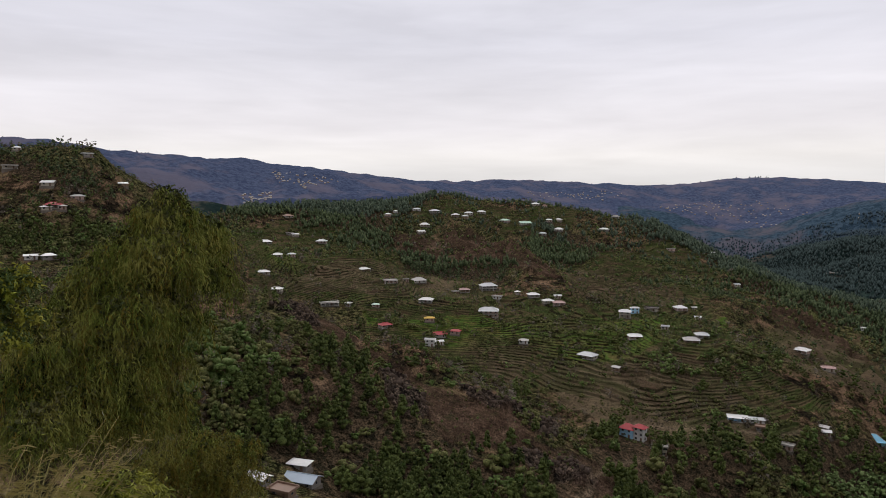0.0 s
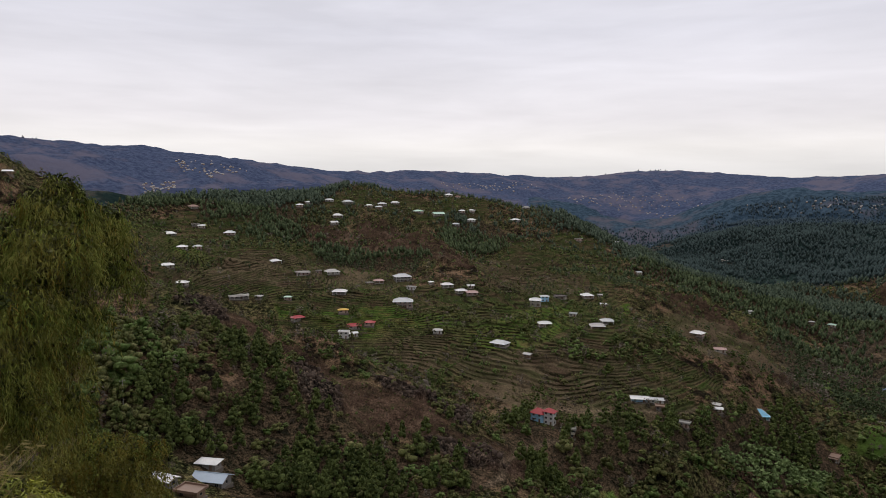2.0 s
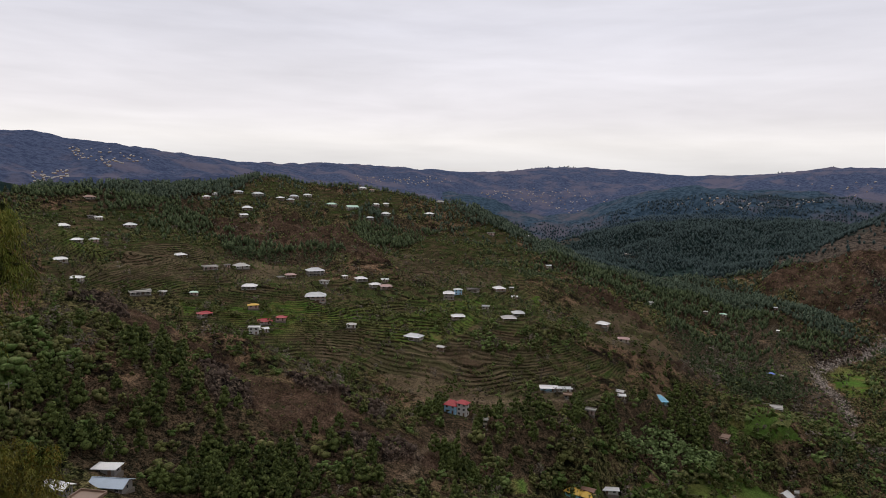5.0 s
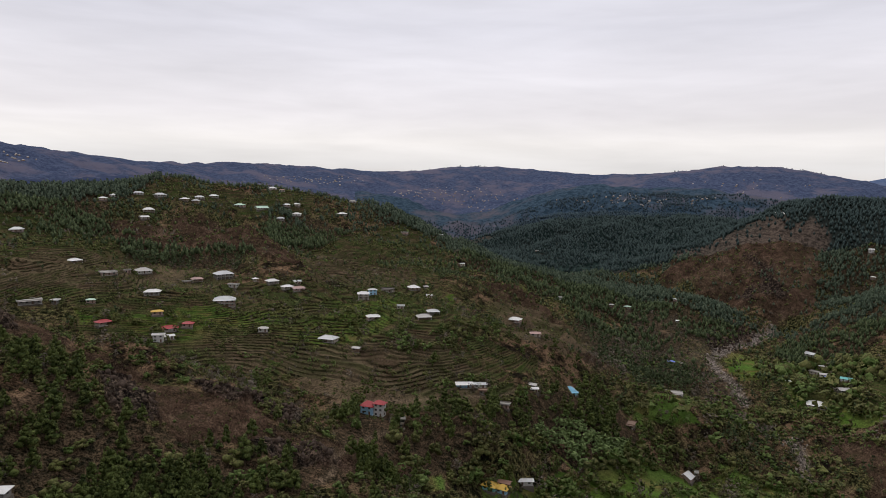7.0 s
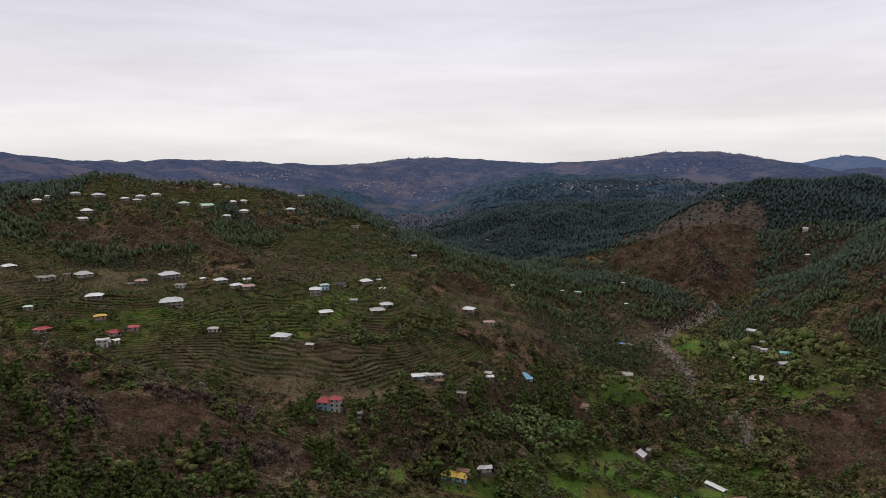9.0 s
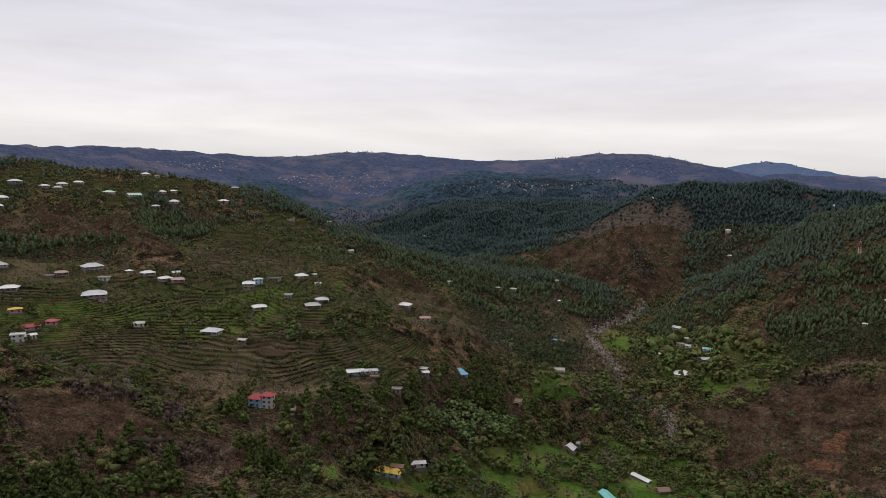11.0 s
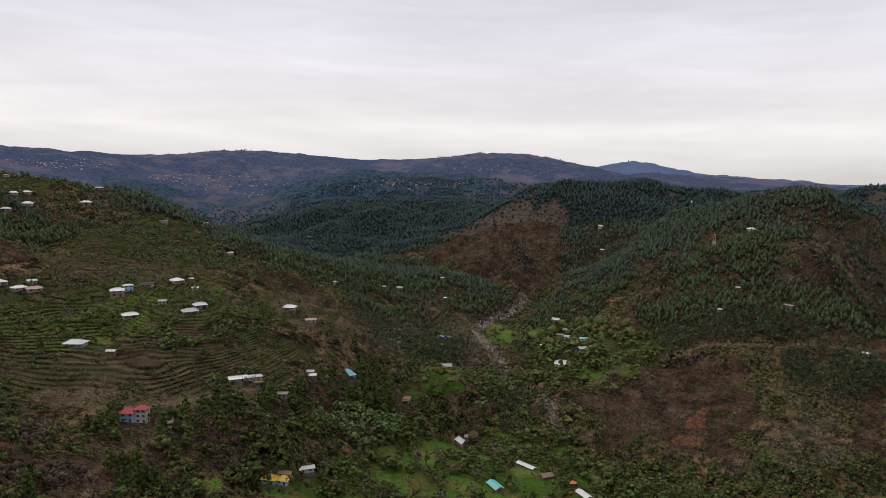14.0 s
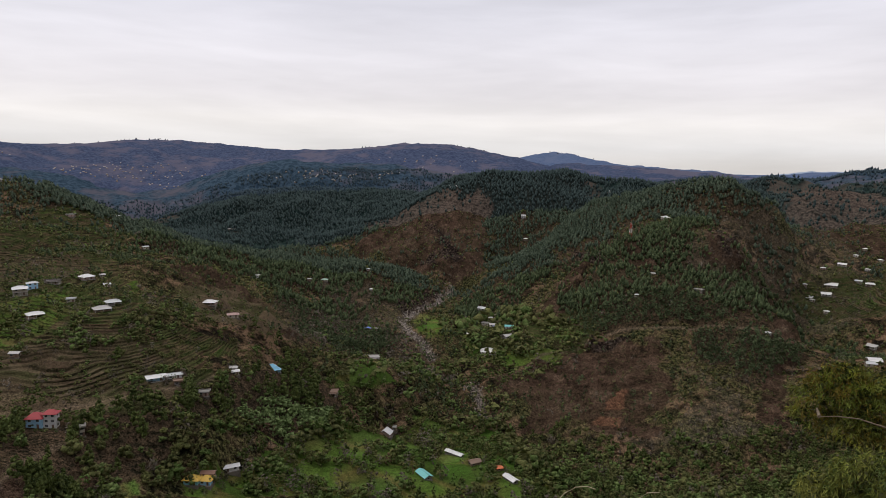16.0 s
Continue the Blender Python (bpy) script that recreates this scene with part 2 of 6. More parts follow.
    bed = ramp(m, fine, (0.42, (0.060, 0.048, 0.040)), (0.58, (0.31, 0.26, 0.22)))
    c = blend(m, attr(m, "river"), c, bed)
    c = blend(m, attr(m, "road"), c, ramp(m, fine, (0.42, (0.09, 0.066, 0.042)), (0.58, (0.17, 0.125, 0.085))))
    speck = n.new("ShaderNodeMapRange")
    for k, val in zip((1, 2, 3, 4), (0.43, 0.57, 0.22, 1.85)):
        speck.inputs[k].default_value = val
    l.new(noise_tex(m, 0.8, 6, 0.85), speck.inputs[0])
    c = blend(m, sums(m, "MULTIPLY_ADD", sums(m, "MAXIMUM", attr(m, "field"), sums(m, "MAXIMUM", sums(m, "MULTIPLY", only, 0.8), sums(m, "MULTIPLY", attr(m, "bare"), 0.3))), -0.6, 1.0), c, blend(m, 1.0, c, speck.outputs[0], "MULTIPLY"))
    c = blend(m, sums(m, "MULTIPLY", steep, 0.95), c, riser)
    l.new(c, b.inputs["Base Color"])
    bump(m, b, blend(m, 0.5, fine, mid), 0.9, 0.7)
    return m


def wooded_material(name, dark, light, open_land, pale):
    """Slopes too far off for single trees: woodland, clearings, pale cuts, with haze in the colours."""
    m, n, l, b = mat(name, 1.0, 0.0, 0.0)
    fine, mid, broad = noise_tex(m, 13, 6, 0.75), noise_tex(m, 90, 6, 0.65), noise_tex(m, 420, 4)
    c = blend(m, ramp(m, fine, (0.43, (0, 0, 0)), (0.57, (1, 1, 1))), dark, light)
    mask = sums(m, "MULTIPLY_ADD", mid, 0.6, sums(m, "MULTIPLY", broad, 0.5))
    c = blend(m, ramp(m, mask, (0.54, (0, 0, 0)), (0.63, (0.85, 0.85, 0.85))), c, open_land)
    c = blend(m, sums(m, "MULTIPLY", attr(m, "pine"), 0.8), c, dark)
    c = blend(m, sums(m, "MULTIPLY", attr(m, "bare"), 0.8), c, ramp(m, noise_tex(m, 5, 6, 0.75), (0.42, tuple(0.25 * v for v in open_land)), (0.58, tuple(1.5 * v for v in open_land))))
    c = blend(m, ramp(m, noise_tex(m, 34, 5), (0.66, (0, 0, 0)), (0.76, (0.6, 0.6, 0.6))), c, pale)
    l.new(c, b.inputs["Base Color"])
    bump(m, b, fine, 0.7, 5.0)
    return m


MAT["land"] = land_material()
# Each further slope is coloured bluer or paler, as painted haze.
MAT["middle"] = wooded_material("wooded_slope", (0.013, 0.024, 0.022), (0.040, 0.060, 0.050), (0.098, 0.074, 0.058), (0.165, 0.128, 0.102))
MAT["haze_blue_woods"] = wooded_material("haze_blue_wooded_slope", (0.026, 0.046, 0.066), (0.060, 0.092, 0.124), (0.112, 0.104, 0.122), (0.205, 0.178, 0.172))
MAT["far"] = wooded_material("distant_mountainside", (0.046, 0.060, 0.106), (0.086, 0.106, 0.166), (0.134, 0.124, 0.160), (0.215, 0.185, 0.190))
MAT["peak"] = wooded_material("haze_blue_mountainside", (0.085, 0.120, 0.205), (0.115, 0.155, 0.250), (0.13, 0.16, 0.24), (0.17, 0.18, 0.25))
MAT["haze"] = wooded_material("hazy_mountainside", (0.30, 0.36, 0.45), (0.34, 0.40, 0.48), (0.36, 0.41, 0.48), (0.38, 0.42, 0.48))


# ---- the lie of the land: ridge, slope and river lines in metres, and a smooth surface drawn over them ----
LINES = {}
LINES["far_ridge"] = 0.35, [(-1266, 1799, 162), (-1202, 1842, 152), (-1110, 1899, 141), (-990, 1965, 132), (-900, 2008, 132), (-815, 2097, 122), (-752, 2174, 111), (-698, 2192, 123), (-646, 2259, 113), (-491, 2349, 82), (-306, 2481, 64), (-187, 2593, 58), (-10, 2800, 59), (221, 2992, 56), (425, 3172, 67), (784, 3308, 50), (1050, 3339, 47), (1325, 3347, 70), (1473, 3394, 98), (1541, 3364, 91), (1593, 3340, 102), (1685, 3294, 78), (1877, 3188, 73), (2066, 3070, 62)]
LINES["far_ridge_east"] = 0.35, [(1934, 3037, 65), (1996, 2875, 63), (2050, 2713, 48), (2094, 2420, 62), (2134, 2384, 74), (2290, 2235, 89), (2419, 2094, 100), (2524, 1968, 76), (2695, 1905, 34), (2865, 1831, 3)]
LINES["blue_peak"] = 0.35, [(3399, 2467, 31), (3460, 2381, 47), (3519, 2293, 73), (3575, 2205, 92), (3646, 2085, 66), (3713, 1963, 23), (3844, 1691, -3), (3947, 1436, -38)]
LINES["hazy_range"] = 0.3, [(4518, 1297, -83), (4559, 1142, -46), (4588, 1021, -15), (4634, 784, -20), (4660, 613, -33), (4683, 397, -37)]
LINES["far_lowland"] = 0, [(2638, 1204, -109), (2727, 986, -116), (2891, 803, -121), (3138, 625, -120), (3189, 263, -104)]
LINES["hidden_valley"] = 0, [(-583, 933, -40), (-504, 1000, -47), (-403, 1077, -51), (-286, 1166, -50), (-144, 1242, -49)]
LINES["far_slope"] = 0, [(-507, 1623, 20), (-321, 1669, 20), (-137, 1895, 23), (218, 2189, 7), (557, 2437, -2), (810, 2259, -51), (821, 2041, -90)]
LINES["far_slope_low"] = 0, [(702, 2503, -42), (903, 2438, -79), (1108, 2462, -113), (868, 2130, -149)]
LINES["middle_ridge"] = 0.3, [(867, 2130, -175), (937, 2046, -127), (1048, 1934, -60), (1096, 1849, -31), (1141, 1763, -7), (1238, 1696, 5), (1347, 1611, 0), (1478, 1491, -5), (1577, 1387, -26), (1711, 1218, -35)]
LINES["middle_slope"] = 0, [(994, 1620, -63), (1127, 1467, -49), (1267, 1278, -55), (840, 1704, -132)]
LINES["pine_ridge"] = 0.35, [(579, 1330, -129), (653, 1350, -115), (737, 1364, -100), (847, 1357, -75), (943, 1293, -62), (994, 1189, -58), (1056, 1065, -62), (1051, 955, -66)]
LINES["pine_slope"] = 0, [(591, 1158, -126), (668, 1092, -115), (736, 1010, -119), (785, 908, -119), (831, 838, -106)]
LINES["pine_foot"] = 0, [(607, 942, -129), (650, 863, -132), (680, 760, -132), (691, 695, -139)]
LINES["east_hill"] = 0.4, [(1001, 950, -73), (969, 866, -51), (960, 801, -30), (975, 733, -17), (1023, 665, -13), (1086, 619, -17), (1169, 569, -24), (1249, 513, -31)]
LINES["east_back"] = 0.3, [(1557, 683, -35), (1628, 641, -30), (1707, 571, -26), (1734, 484, -33), (1749, 424, -42), (1814, 364, -33), (1826, 297, -11), (1835, 234, 0), (1847, 99, 20)]
LINES["east_face"] = 0, [(796, 802, -92), (836, 760, -69), (884, 687, -57), (935, 617, -53), (947, 559, -60)]
LINES["east_gully"] = 0, [(867, 661, -86), (796, 638, -117), (715, 610, -145), (671, 569, -157)]
LINES["east_shoulder"] = 0, [(753, 732, -108), (705, 723, -122), (714, 671, -135)]
LINES["tower_left"] = 0.35, [(881, 472, -50), (819, 482, -86), (748, 500, -122), (682, 508, -142), (617, 509, -166)]
LINES["tower_hill"] = 0.4, [(881, 472, -50), (864, 419, -38), (852, 373, -32), (821, 316, -19), (839, 267, -17), (867, 241, -27), (892, 224, -42)]
LINES["tower_east"] = 0, [(906, 209, -69), (901, 188, -116), (833, 168, -153), (725, 151, -168)]
LINES["tower_spur"] = 0, [(787, 321, -53), (698, 325, -83), (643, 277, -105), (602, 246, -124)]
LINES["tower_face"] = 0, [(794, 243, -65), (740, 212, -96), (685, 188, -122), (671, 163, -138)]
LINES["tower_flank"] = 0, [(691, 404, -119), (626, 394, -143), (565, 397, -159), (512, 401, -169)]
LINES["nose_top"] = 0, [(438, 324, -178), (484, 302, -166), (534, 274, -153), (567, 225, -141), (595, 175, -136), (615, 137, -144)]
LINES["nose_base"] = 0, [(418, 275, -187), (418, 215, -193), (423, 155, -188), (441, 114, -178), (489, 102, -174)]
LINES["nose_mid"] = 0, [(450, 280, -178), (472, 230, -176), (487, 181, -168), (511, 139, -164)]
LINES["east_valley"] = 0, [(697, 103, -175), (751, 118, -167), (814, 136, -148), (878, 144, -122), (968, 150, -97), (1099, 159, -75), (1211, 149, -63)]
LINES["east_valley_side"] = 0, [(717, 62, -176), (817, 66, -146), (908, 62, -109), (1049, 48, -80)]
LINES["river_upper"] = 0, [(665, 561, -161), (590, 525, -168), (527, 512, -168), (506, 505, -171), (469, 435, -175), (456, 412, -180)]
LINES["river_lower"] = 0, [(429, 360, -189), (417, 319, -195), (404, 303, -198), (400, 237, -200), (404, 186, -198), (414, 133, -192), (452, 86, -182)]
LINES["village_bank"] = 0, [(489, 397, -170), (490, 363, -172), (520, 338, -164), (467, 326, -178)]
LINES["fields_far"] = 0, [(220, 316, -159), (278, 322, -173), (318, 319, -192), (361, 285, -196)]
LINES["fields_mid"] = 0, [(144, 286, -151), (182, 287, -159), (237, 284, -174), (288, 263, -189), (325, 225, -189), (339, 192, -187)]
LINES["fields_near"] = 0, [(103, 266, -141), (147, 256, -155), (230, 230, -180), (288, 180, -184), (325, 117, -175), (338, 67, -162)]
LINES["main_crest"] = 0.4, [(-274, 709, -17), (-233, 786, -8), (-163, 844, -6), (-65, 898, -1), (-11, 920, 2), (53, 929, -2), (117, 933, -6), (172, 924, -12), (232, 911, -21), (276, 899, -33), (318, 885, -51)]
LINES["main_spur"] = 0.45, [(326, 882, -50), (348, 873, -68), (376, 856, -85), (410, 835, -96), (444, 795, -112), (500, 736, -122), (541, 694, -127), (574, 641, -131), (592, 596, -139), (608, 550, -154)]
LINES["main_upper"] = 0, [(-194, 673, -40), (-116, 731, -41), (-43, 779, -43), (45, 789, -44), (103, 763, -59), (184, 768, -59), (248, 761, -69)]
LINES["main_middle"] = 0, [(-145, 551, -59), (-79, 554, -67), (-12, 580, -72), (49, 588, -76), (111, 590, -76), (177, 605, -81), (255, 630, -90)]
LINES["main_houses"] = 0, [(-97, 496, -79), (-54, 497, -85), (34, 509, -87), (94, 501, -87), (177, 489, -88), (242, 488, -101), (282, 484, -105)]
LINES["main_lower"] = 0, [(-33, 449, -102), (6, 450, -105), (96, 429, -105), (167, 428, -96), (234, 419, -101), (287, 433, -103)]
LINES["main_foot"] = 0, [(27, 399, -118), (74, 388, -115), (120, 371, -115), (164, 354, -122), (203, 345, -125), (255, 371, -137)]
LINES["main_base"] = 0, [(93, 311, -121), (126, 305, -129), (159, 289, -130)]
LINES["flank"] = 0, [(305, 562, -111), (306, 481, -127), (269, 445, -140), (393, 505, -156), (398, 463, -161)]
LINES["flank_low"] = 0, [(299, 376, -149), (335, 358, -156), (381, 354, -169)]
LINES["spur"] = 0.75, [(-115, 368, -49), (-94, 368, -54), (-77, 362, -57), (-58, 345, -64), (-50, 340, -68)]
LINES["spur_rocks"] = 0, [(-48, 332, -70), (-35, 323, -77), (-23, 314, -83), (-12, 310, -87), (4, 300, -89), (12, 296, -92), (24, 289, -95), (34, 283, -99), (52, 270, -108), (63, 257, -110)]
LINES["spur_back"] = 0.4, [(-39, 350, -78), (-30, 351, -78), (-22, 349, -79), (-11, 346, -81), (0, 342, -87), (12, 336, -92), (26, 327, -96), (39, 318, -102), (55, 306, -108)]
LINES["spur_face"] = 0, [(-91, 286, -59), (-65, 283, -66), (-39, 267, -79), (-12, 262, -89), (8, 255, -98)]
LINES["spur_gully"] = 0, [(-93, 238, -59), (-77, 227, -73), (-55, 218, -84), (-26, 218, -98), (3, 215, -104)]
LINES["west_hill"] = 0.35, [(-399, 500, 43), (-369, 511, 39), (-345, 515, 36), (-316, 510, 38), (-283, 506, 37), (-260, 496, 35), (-251, 501, 24), (-241, 517, 16), (-234, 541, 7), (-226, 577, -8)]
LINES["west_slope"] = 0, [(-305, 421, 1), (-277, 428, 1), (-242, 437, 1), (-217, 472, -7)]
LINES["west_low"] = 0, [(-248, 339, -30), (-219, 359, -32), (-192, 379, -33), (-165, 419, -43), (-152, 455, -50)]
LINES["west_foot"] = 0, [(-170, 235, -50), (-149, 249, -53), (-127, 272, -56), (-114, 310, -55)]

# the hillside on which the camera stands: bearing, distance, height
NEAR = ((1.5, 0, 0, 0), (6, -1.9, -2.2, 2.0), (15, -6.6, -7.6, 4.5), (30, -14.6, -16.8, 9),
        (60, -30, -34, 18), (110, -55, -65, 34), (165, -77, -97, 50))
BEHIND = ((330, 95), (700, 150), (1600, 180), (3000, 100), (4900, 0))


def samples():
    out = []
    for drop, line in LINES.values():
        for a, b in zip(line, line[1:]):
            a, b = np.array(a, float), np.array(b, float)
            far = np.hypot(a[0], a[1])
            n = max(1, int(np.hypot(*(b - a)[:2]) / (0.035 * far + 6)))
            out += [a + (b - a) * i / n for i in range(n)]
        out.append(np.array(line[-1], float))
        if drop:
            for p in line[::2]:
                k = 0.10 * np.hypot(p[0], p[1]) + 12
                s = 1 + k / np.hypot(p[0], p[1])
                out.append(np.array((p[0] * s, p[1] * s, p[2] - drop * k)))
    for r, west, east, back in NEAR:
        for i in range(24):
            az = -180 + 15 * i
            w = min(1, max(0, (az + 20) / 50)) if az < 105 else 1
            front = west * (1 - w) + east * w
            f = min(1, max(0, (105 - abs(az - 22)) / 30))
            out.append(np.array((r * math.sin(radians(az)), r * math.cos(radians(az)), front * f + back * (1 - f))))
    for r, z in BEHIND:
        for az in range(120, 300, 20):
            out.append(np.array((r * math.sin(radians(az)), r * math.cos(radians(az)), z)))
    for az in range(-70, 120, 10):
        out.append(np.array((5600 * math.sin(radians(az)), 5600 * math.cos(radians(az)), -250)))
    keep = []
    for p in out:
        if all((p[0] - q[0]) ** 2 + (p[1] - q[1]) ** 2 > 9 for q in keep[-400:]) or len(keep) < 2:
            keep.append(p)
    return np.array(keep)


RNG = np.random.RandomState(7)
PERM = RNG.permutation(512)
GRAD = RNG.rand(512) * 2 - 1


def vnoise(x, y, seed=0):
    """Smooth value noise between -1 and 1, over arrays."""
    xi, yi = np.floor(x).astype(int), np.floor(y).astype(int)
    fx, fy = x - xi, y - yi
    fx, fy = fx * fx * (3 - 2 * fx), fy * fy * (3 - 2 * fy)

    def at(i, j):
        return GRAD[PERM[(PERM[(i + seed * 17) % 512] + j) % 512]]
    return ((at(xi, yi) * (1 - fx) + at(xi + 1, yi) * fx) * (1 - fy)
            + (at(xi, yi + 1) * (1 - fx) + at(xi + 1, yi + 1) * fx) * fy)


def fbm(x, y, size, octaves=4, seed=0):
    total, amp, norm = 0, 1.0, 0
    for o in range(octaves):
        k = 2 ** o / size
        total = total + amp * vnoise(x * k + 13.7 * o, y * k - 7.3 * o, seed + o)
        norm += amp
        amp *= 0.5
    return total / norm


PTS = samples()
_d = np.hypot(PTS[:, None, 0] - PTS[None, :, 0], PTS[:, None, 1] - PTS[None, :, 1])
_n = len(PTS)
_a = np.zeros((_n + 3, _n + 3))
_a[:_n, :_n] = np.sqrt(_d * _d + 4.0) - 0 * np.eye(_n)
_a[:_n, :_n] -= np.diag(0.004 * np.hypot(PTS[:, 0], PTS[:, 1]))
_a[:_n, _n] = _a[_n, :_n] = 1
_a[:_n, _n + 1:] = PTS[:, :2] / 1000
_a[_n + 1:, :_n] = PTS[:, :2].T / 1000
WEIGHT = np.linalg.solve(_a, np.concatenate([PTS[:, 2], [0, 0, 0]]))


def smooth_height(x, y):
    out = np.empty(x.size)
    xf, yf = x.ravel(), y.ravel()
    for i in range(0, x.size, 20000):
        a, b = xf[i:i + 20000], yf[i:i + 20000]
        d = np.sqrt((a[:, None] - PTS[:, 0]) ** 2 + (b[:, None] - PTS[:, 1]) ** 2 + 4.0)
        out[i:i + 20000] = d @ WEIGHT[:_n] + WEIGHT[_n] + (a * WEIGHT[_n + 1] + b * WEIGHT[_n + 2]) / 1000
    return out.reshape(x.shape)


AZ = np.radians(np.concatenate([np.arange(-42, 92, 0.26), np.arange(92, 318, 2.0)]))
RING = [0.0, 0.05]
while RING[-1] < 4950:
    r = RING[-1]
    RING.append(r * 1.6 if r < 1 else r * 1.032 if r < 70 else r + 2.5 if r < 215 else r + 1.6 if r < 340 else r + 1.5 if r < 620 else r + 2.6 if r < 1000 else r * 1.011)
RING = np.array(RING)
# land cover in the plan: outlines in metres
ZONES = {}
ZONES["field"] = []
ZONES["field"].append([(-63, 498), (-10, 483), (32, 490), (94, 499), (132, 495), (233, 527), (190, 437), (102, 423), (14, 448), (-18, 456), (-56, 476)])
ZONES["field"].append([(235, 314), (273, 328), (322, 323), (353, 318), (386, 289), (386, 238), (325, 180), (298, 205), (184, 266), (138, 274), (140, 283), (177, 284)])
ZONES["field"].append([(560, 468), (597, 420), (573, 343), (547, 304), (519, 324), (495, 283), (473, 330), (477, 383)])
ZONES["field"].append([(524, 500), (557, 478), (508, 427), (477, 439)])
ZONES["field"].append([(308, 369), (327, 372), (343, 370), (353, 360), (350, 351), (326, 351), (315, 361)])
ZONES["field"].append([(-90, 228), (-83, 242), (-80, 237), (-87, 226)])
ZONES["field"].append([(-168, 547), (-151, 663), (-127, 578), (-149, 500)])
ZONES["green"] = []
ZONES["green"].append([(557, 478), (608, 428), (586, 315), (546, 275), (493, 267), (436, 304), (430, 361), (475, 414)])
ZONES["green"].append([(129, 271), (182, 287), (255, 328), (405, 303), (380, 216), (317, 176)])
ZONES["green"].append([(271, 349), (338, 377), (440, 411), (410, 332), (332, 333)])
ZONES["terrace"] = []
ZONES["terrace"].append([(-65, 514), (37, 557), (235, 566), (201, 445), (155, 377), (108, 364), (40, 394), (-17, 443), (-60, 473)])
ZONES["terrace"].append([(-222, 707), (-124, 782), (-62, 760), (-12, 589), (-10, 498), (-97, 498), (-143, 464)])
ZONES["terrace"].append([(146, 745), (210, 792), (261, 825), (317, 822), (306, 695), (238, 575), (104, 554)])
ZONES["terrace"].append([(-37, 873), (112, 891), (528, 2071), (170, 836), (82, 818), (-17, 812)])
ZONES["terrace"].append([(116, 418), (194, 405), (230, 392), (185, 339), (140, 339), (110, 370)])
ZONES["terrace"].append([(841, 184), (951, 111), (807, 90), (795, 165)])
ZONES["terrace"].append([(565, 459), (591, 344), (573, 295), (503, 290), (471, 368)])
ZONES["bare"] = []
ZONES["bare"].append([(136, 724), (187, 730), (222, 720), (198, 623), (141, 588), (111, 563)])
ZONES["bare"].append([(119, 416), (151, 405), (191, 399), (163, 366), (137, 374), (113, 381)])
ZONES["bare"].append([(300, 590), (361, 626), (348, 537), (354, 479), (286, 401), (248, 404), (259, 486)])
ZONES["bare"].append([(606, 150), (602, 133), (478, 103), (483, 123)])
ZONES["bare"].append([(-124, 584), (-80, 598), (-67, 533), (-104, 510)])
ZONES["bare"].append([(1238, 298), (1429, 258), (1327, 165), (951, 111), (976, 170), (1062, 230)])
ZONES["bare"].append([(-45, 332), (-30, 333), (-11, 324), (21, 299), (40, 278), (66, 280), (85, 277), (61, 247), (45, 248), (34, 275), (19, 266), (0, 258), (-9, 265), (-5, 285), (-23, 311)])
ZONES["bare"].append([(818, 879), (864, 819), (880, 753), (892, 680), (839, 626), (748, 564), (707, 585), (665, 614), (677, 693), (671, 757)])
ZONES["bare"].append([(438, 317), (499, 308), (541, 278), (543, 229), (516, 203), (458, 189), (435, 164), (422, 212), (419, 232), (396, 265)])
ZONES["bare"].append([(640, 174), (741, 168), (513, 112), (506, 122), (576, 147)])
ZONES["bare"].append([(706, 343), (685, 314), (665, 275), (647, 277), (667, 317)])
ZONES["bare"].append([(603, 376), (690, 395), (659, 363), (577, 340), (565, 345)])
ZONES["bare"].append([(729, 246), (786, 225), (733, 197), (696, 216), (702, 246)])
ZONES["bare"].append([(-52, 779), (27, 791), (88, 792), (110, 726), (108, 589), (75, 620), (23, 676), (-33, 669), (-56, 766)])
ZONES["bare"].append([(-100, 372), (-77, 364), (-58, 348), (-40, 340), (-45, 322), (-62, 318), (-84, 330)])
ZONES["pine"] = []
ZONES["pine"].append([(597, 352), (663, 346), (652, 263), (598, 196), (570, 227), (554, 285), (562, 336)])
ZONES["pine"].append([(612, 188), (637, 165), (516, 125), (510, 137), (526, 162)])
ZONES["pine"].append([(-80, 245), (-35, 301), (-30, 263), (9, 259), (53, 244), (108, 272), (-40, 186), (-68, 222)])
ZONES["pine"].append([(-63, 300), (-49, 286), (-34, 265), (-19, 257), (15, 256), (48, 251), (74, 261), (45, 231), (-38, 190), (-57, 225), (-51, 257)])
ZONES["pine"].append([(84, 342), (121, 322), (149, 294), (135, 284), (88, 266), (59, 245)])
ZONES["pine"].append([(-485, 1299), (-305, 1582), (-71, 1885), (-29, 854), (-58, 802), (-62, 760), (-116, 731), (-170, 746), (-232, 740)])
ZONES["pine"].append([(98, 836), (157, 840), (203, 822), (210, 792), (139, 742), (116, 760), (100, 795)])
ZONES["pine"].append([(-38, 680), (44, 667), (65, 644), (61, 606), (9, 630), (-24, 624)])
ZONES["pine"].append([(555, 2078), (641, 2007), (690, 1869), (340, 836), (358, 815), (561, 1006), (605, 891), (665, 742), (631, 572), (565, 529), (499, 557), (430, 613), (383, 628), (341, 696), (320, 788), (282, 815), (246, 843)])
ZONES["pine"].append([(390, 556), (496, 573), (457, 459), (338, 377), (319, 410)])
ZONES["pine"].append([(-61, 229), (-48, 243), (-19, 251), (15, 251), (47, 245), (60, 244), (23, 227), (-38, 190)])
ZONES["pine"].append([(-59, 289), (-43, 315), (-35, 275), (-49, 261)])
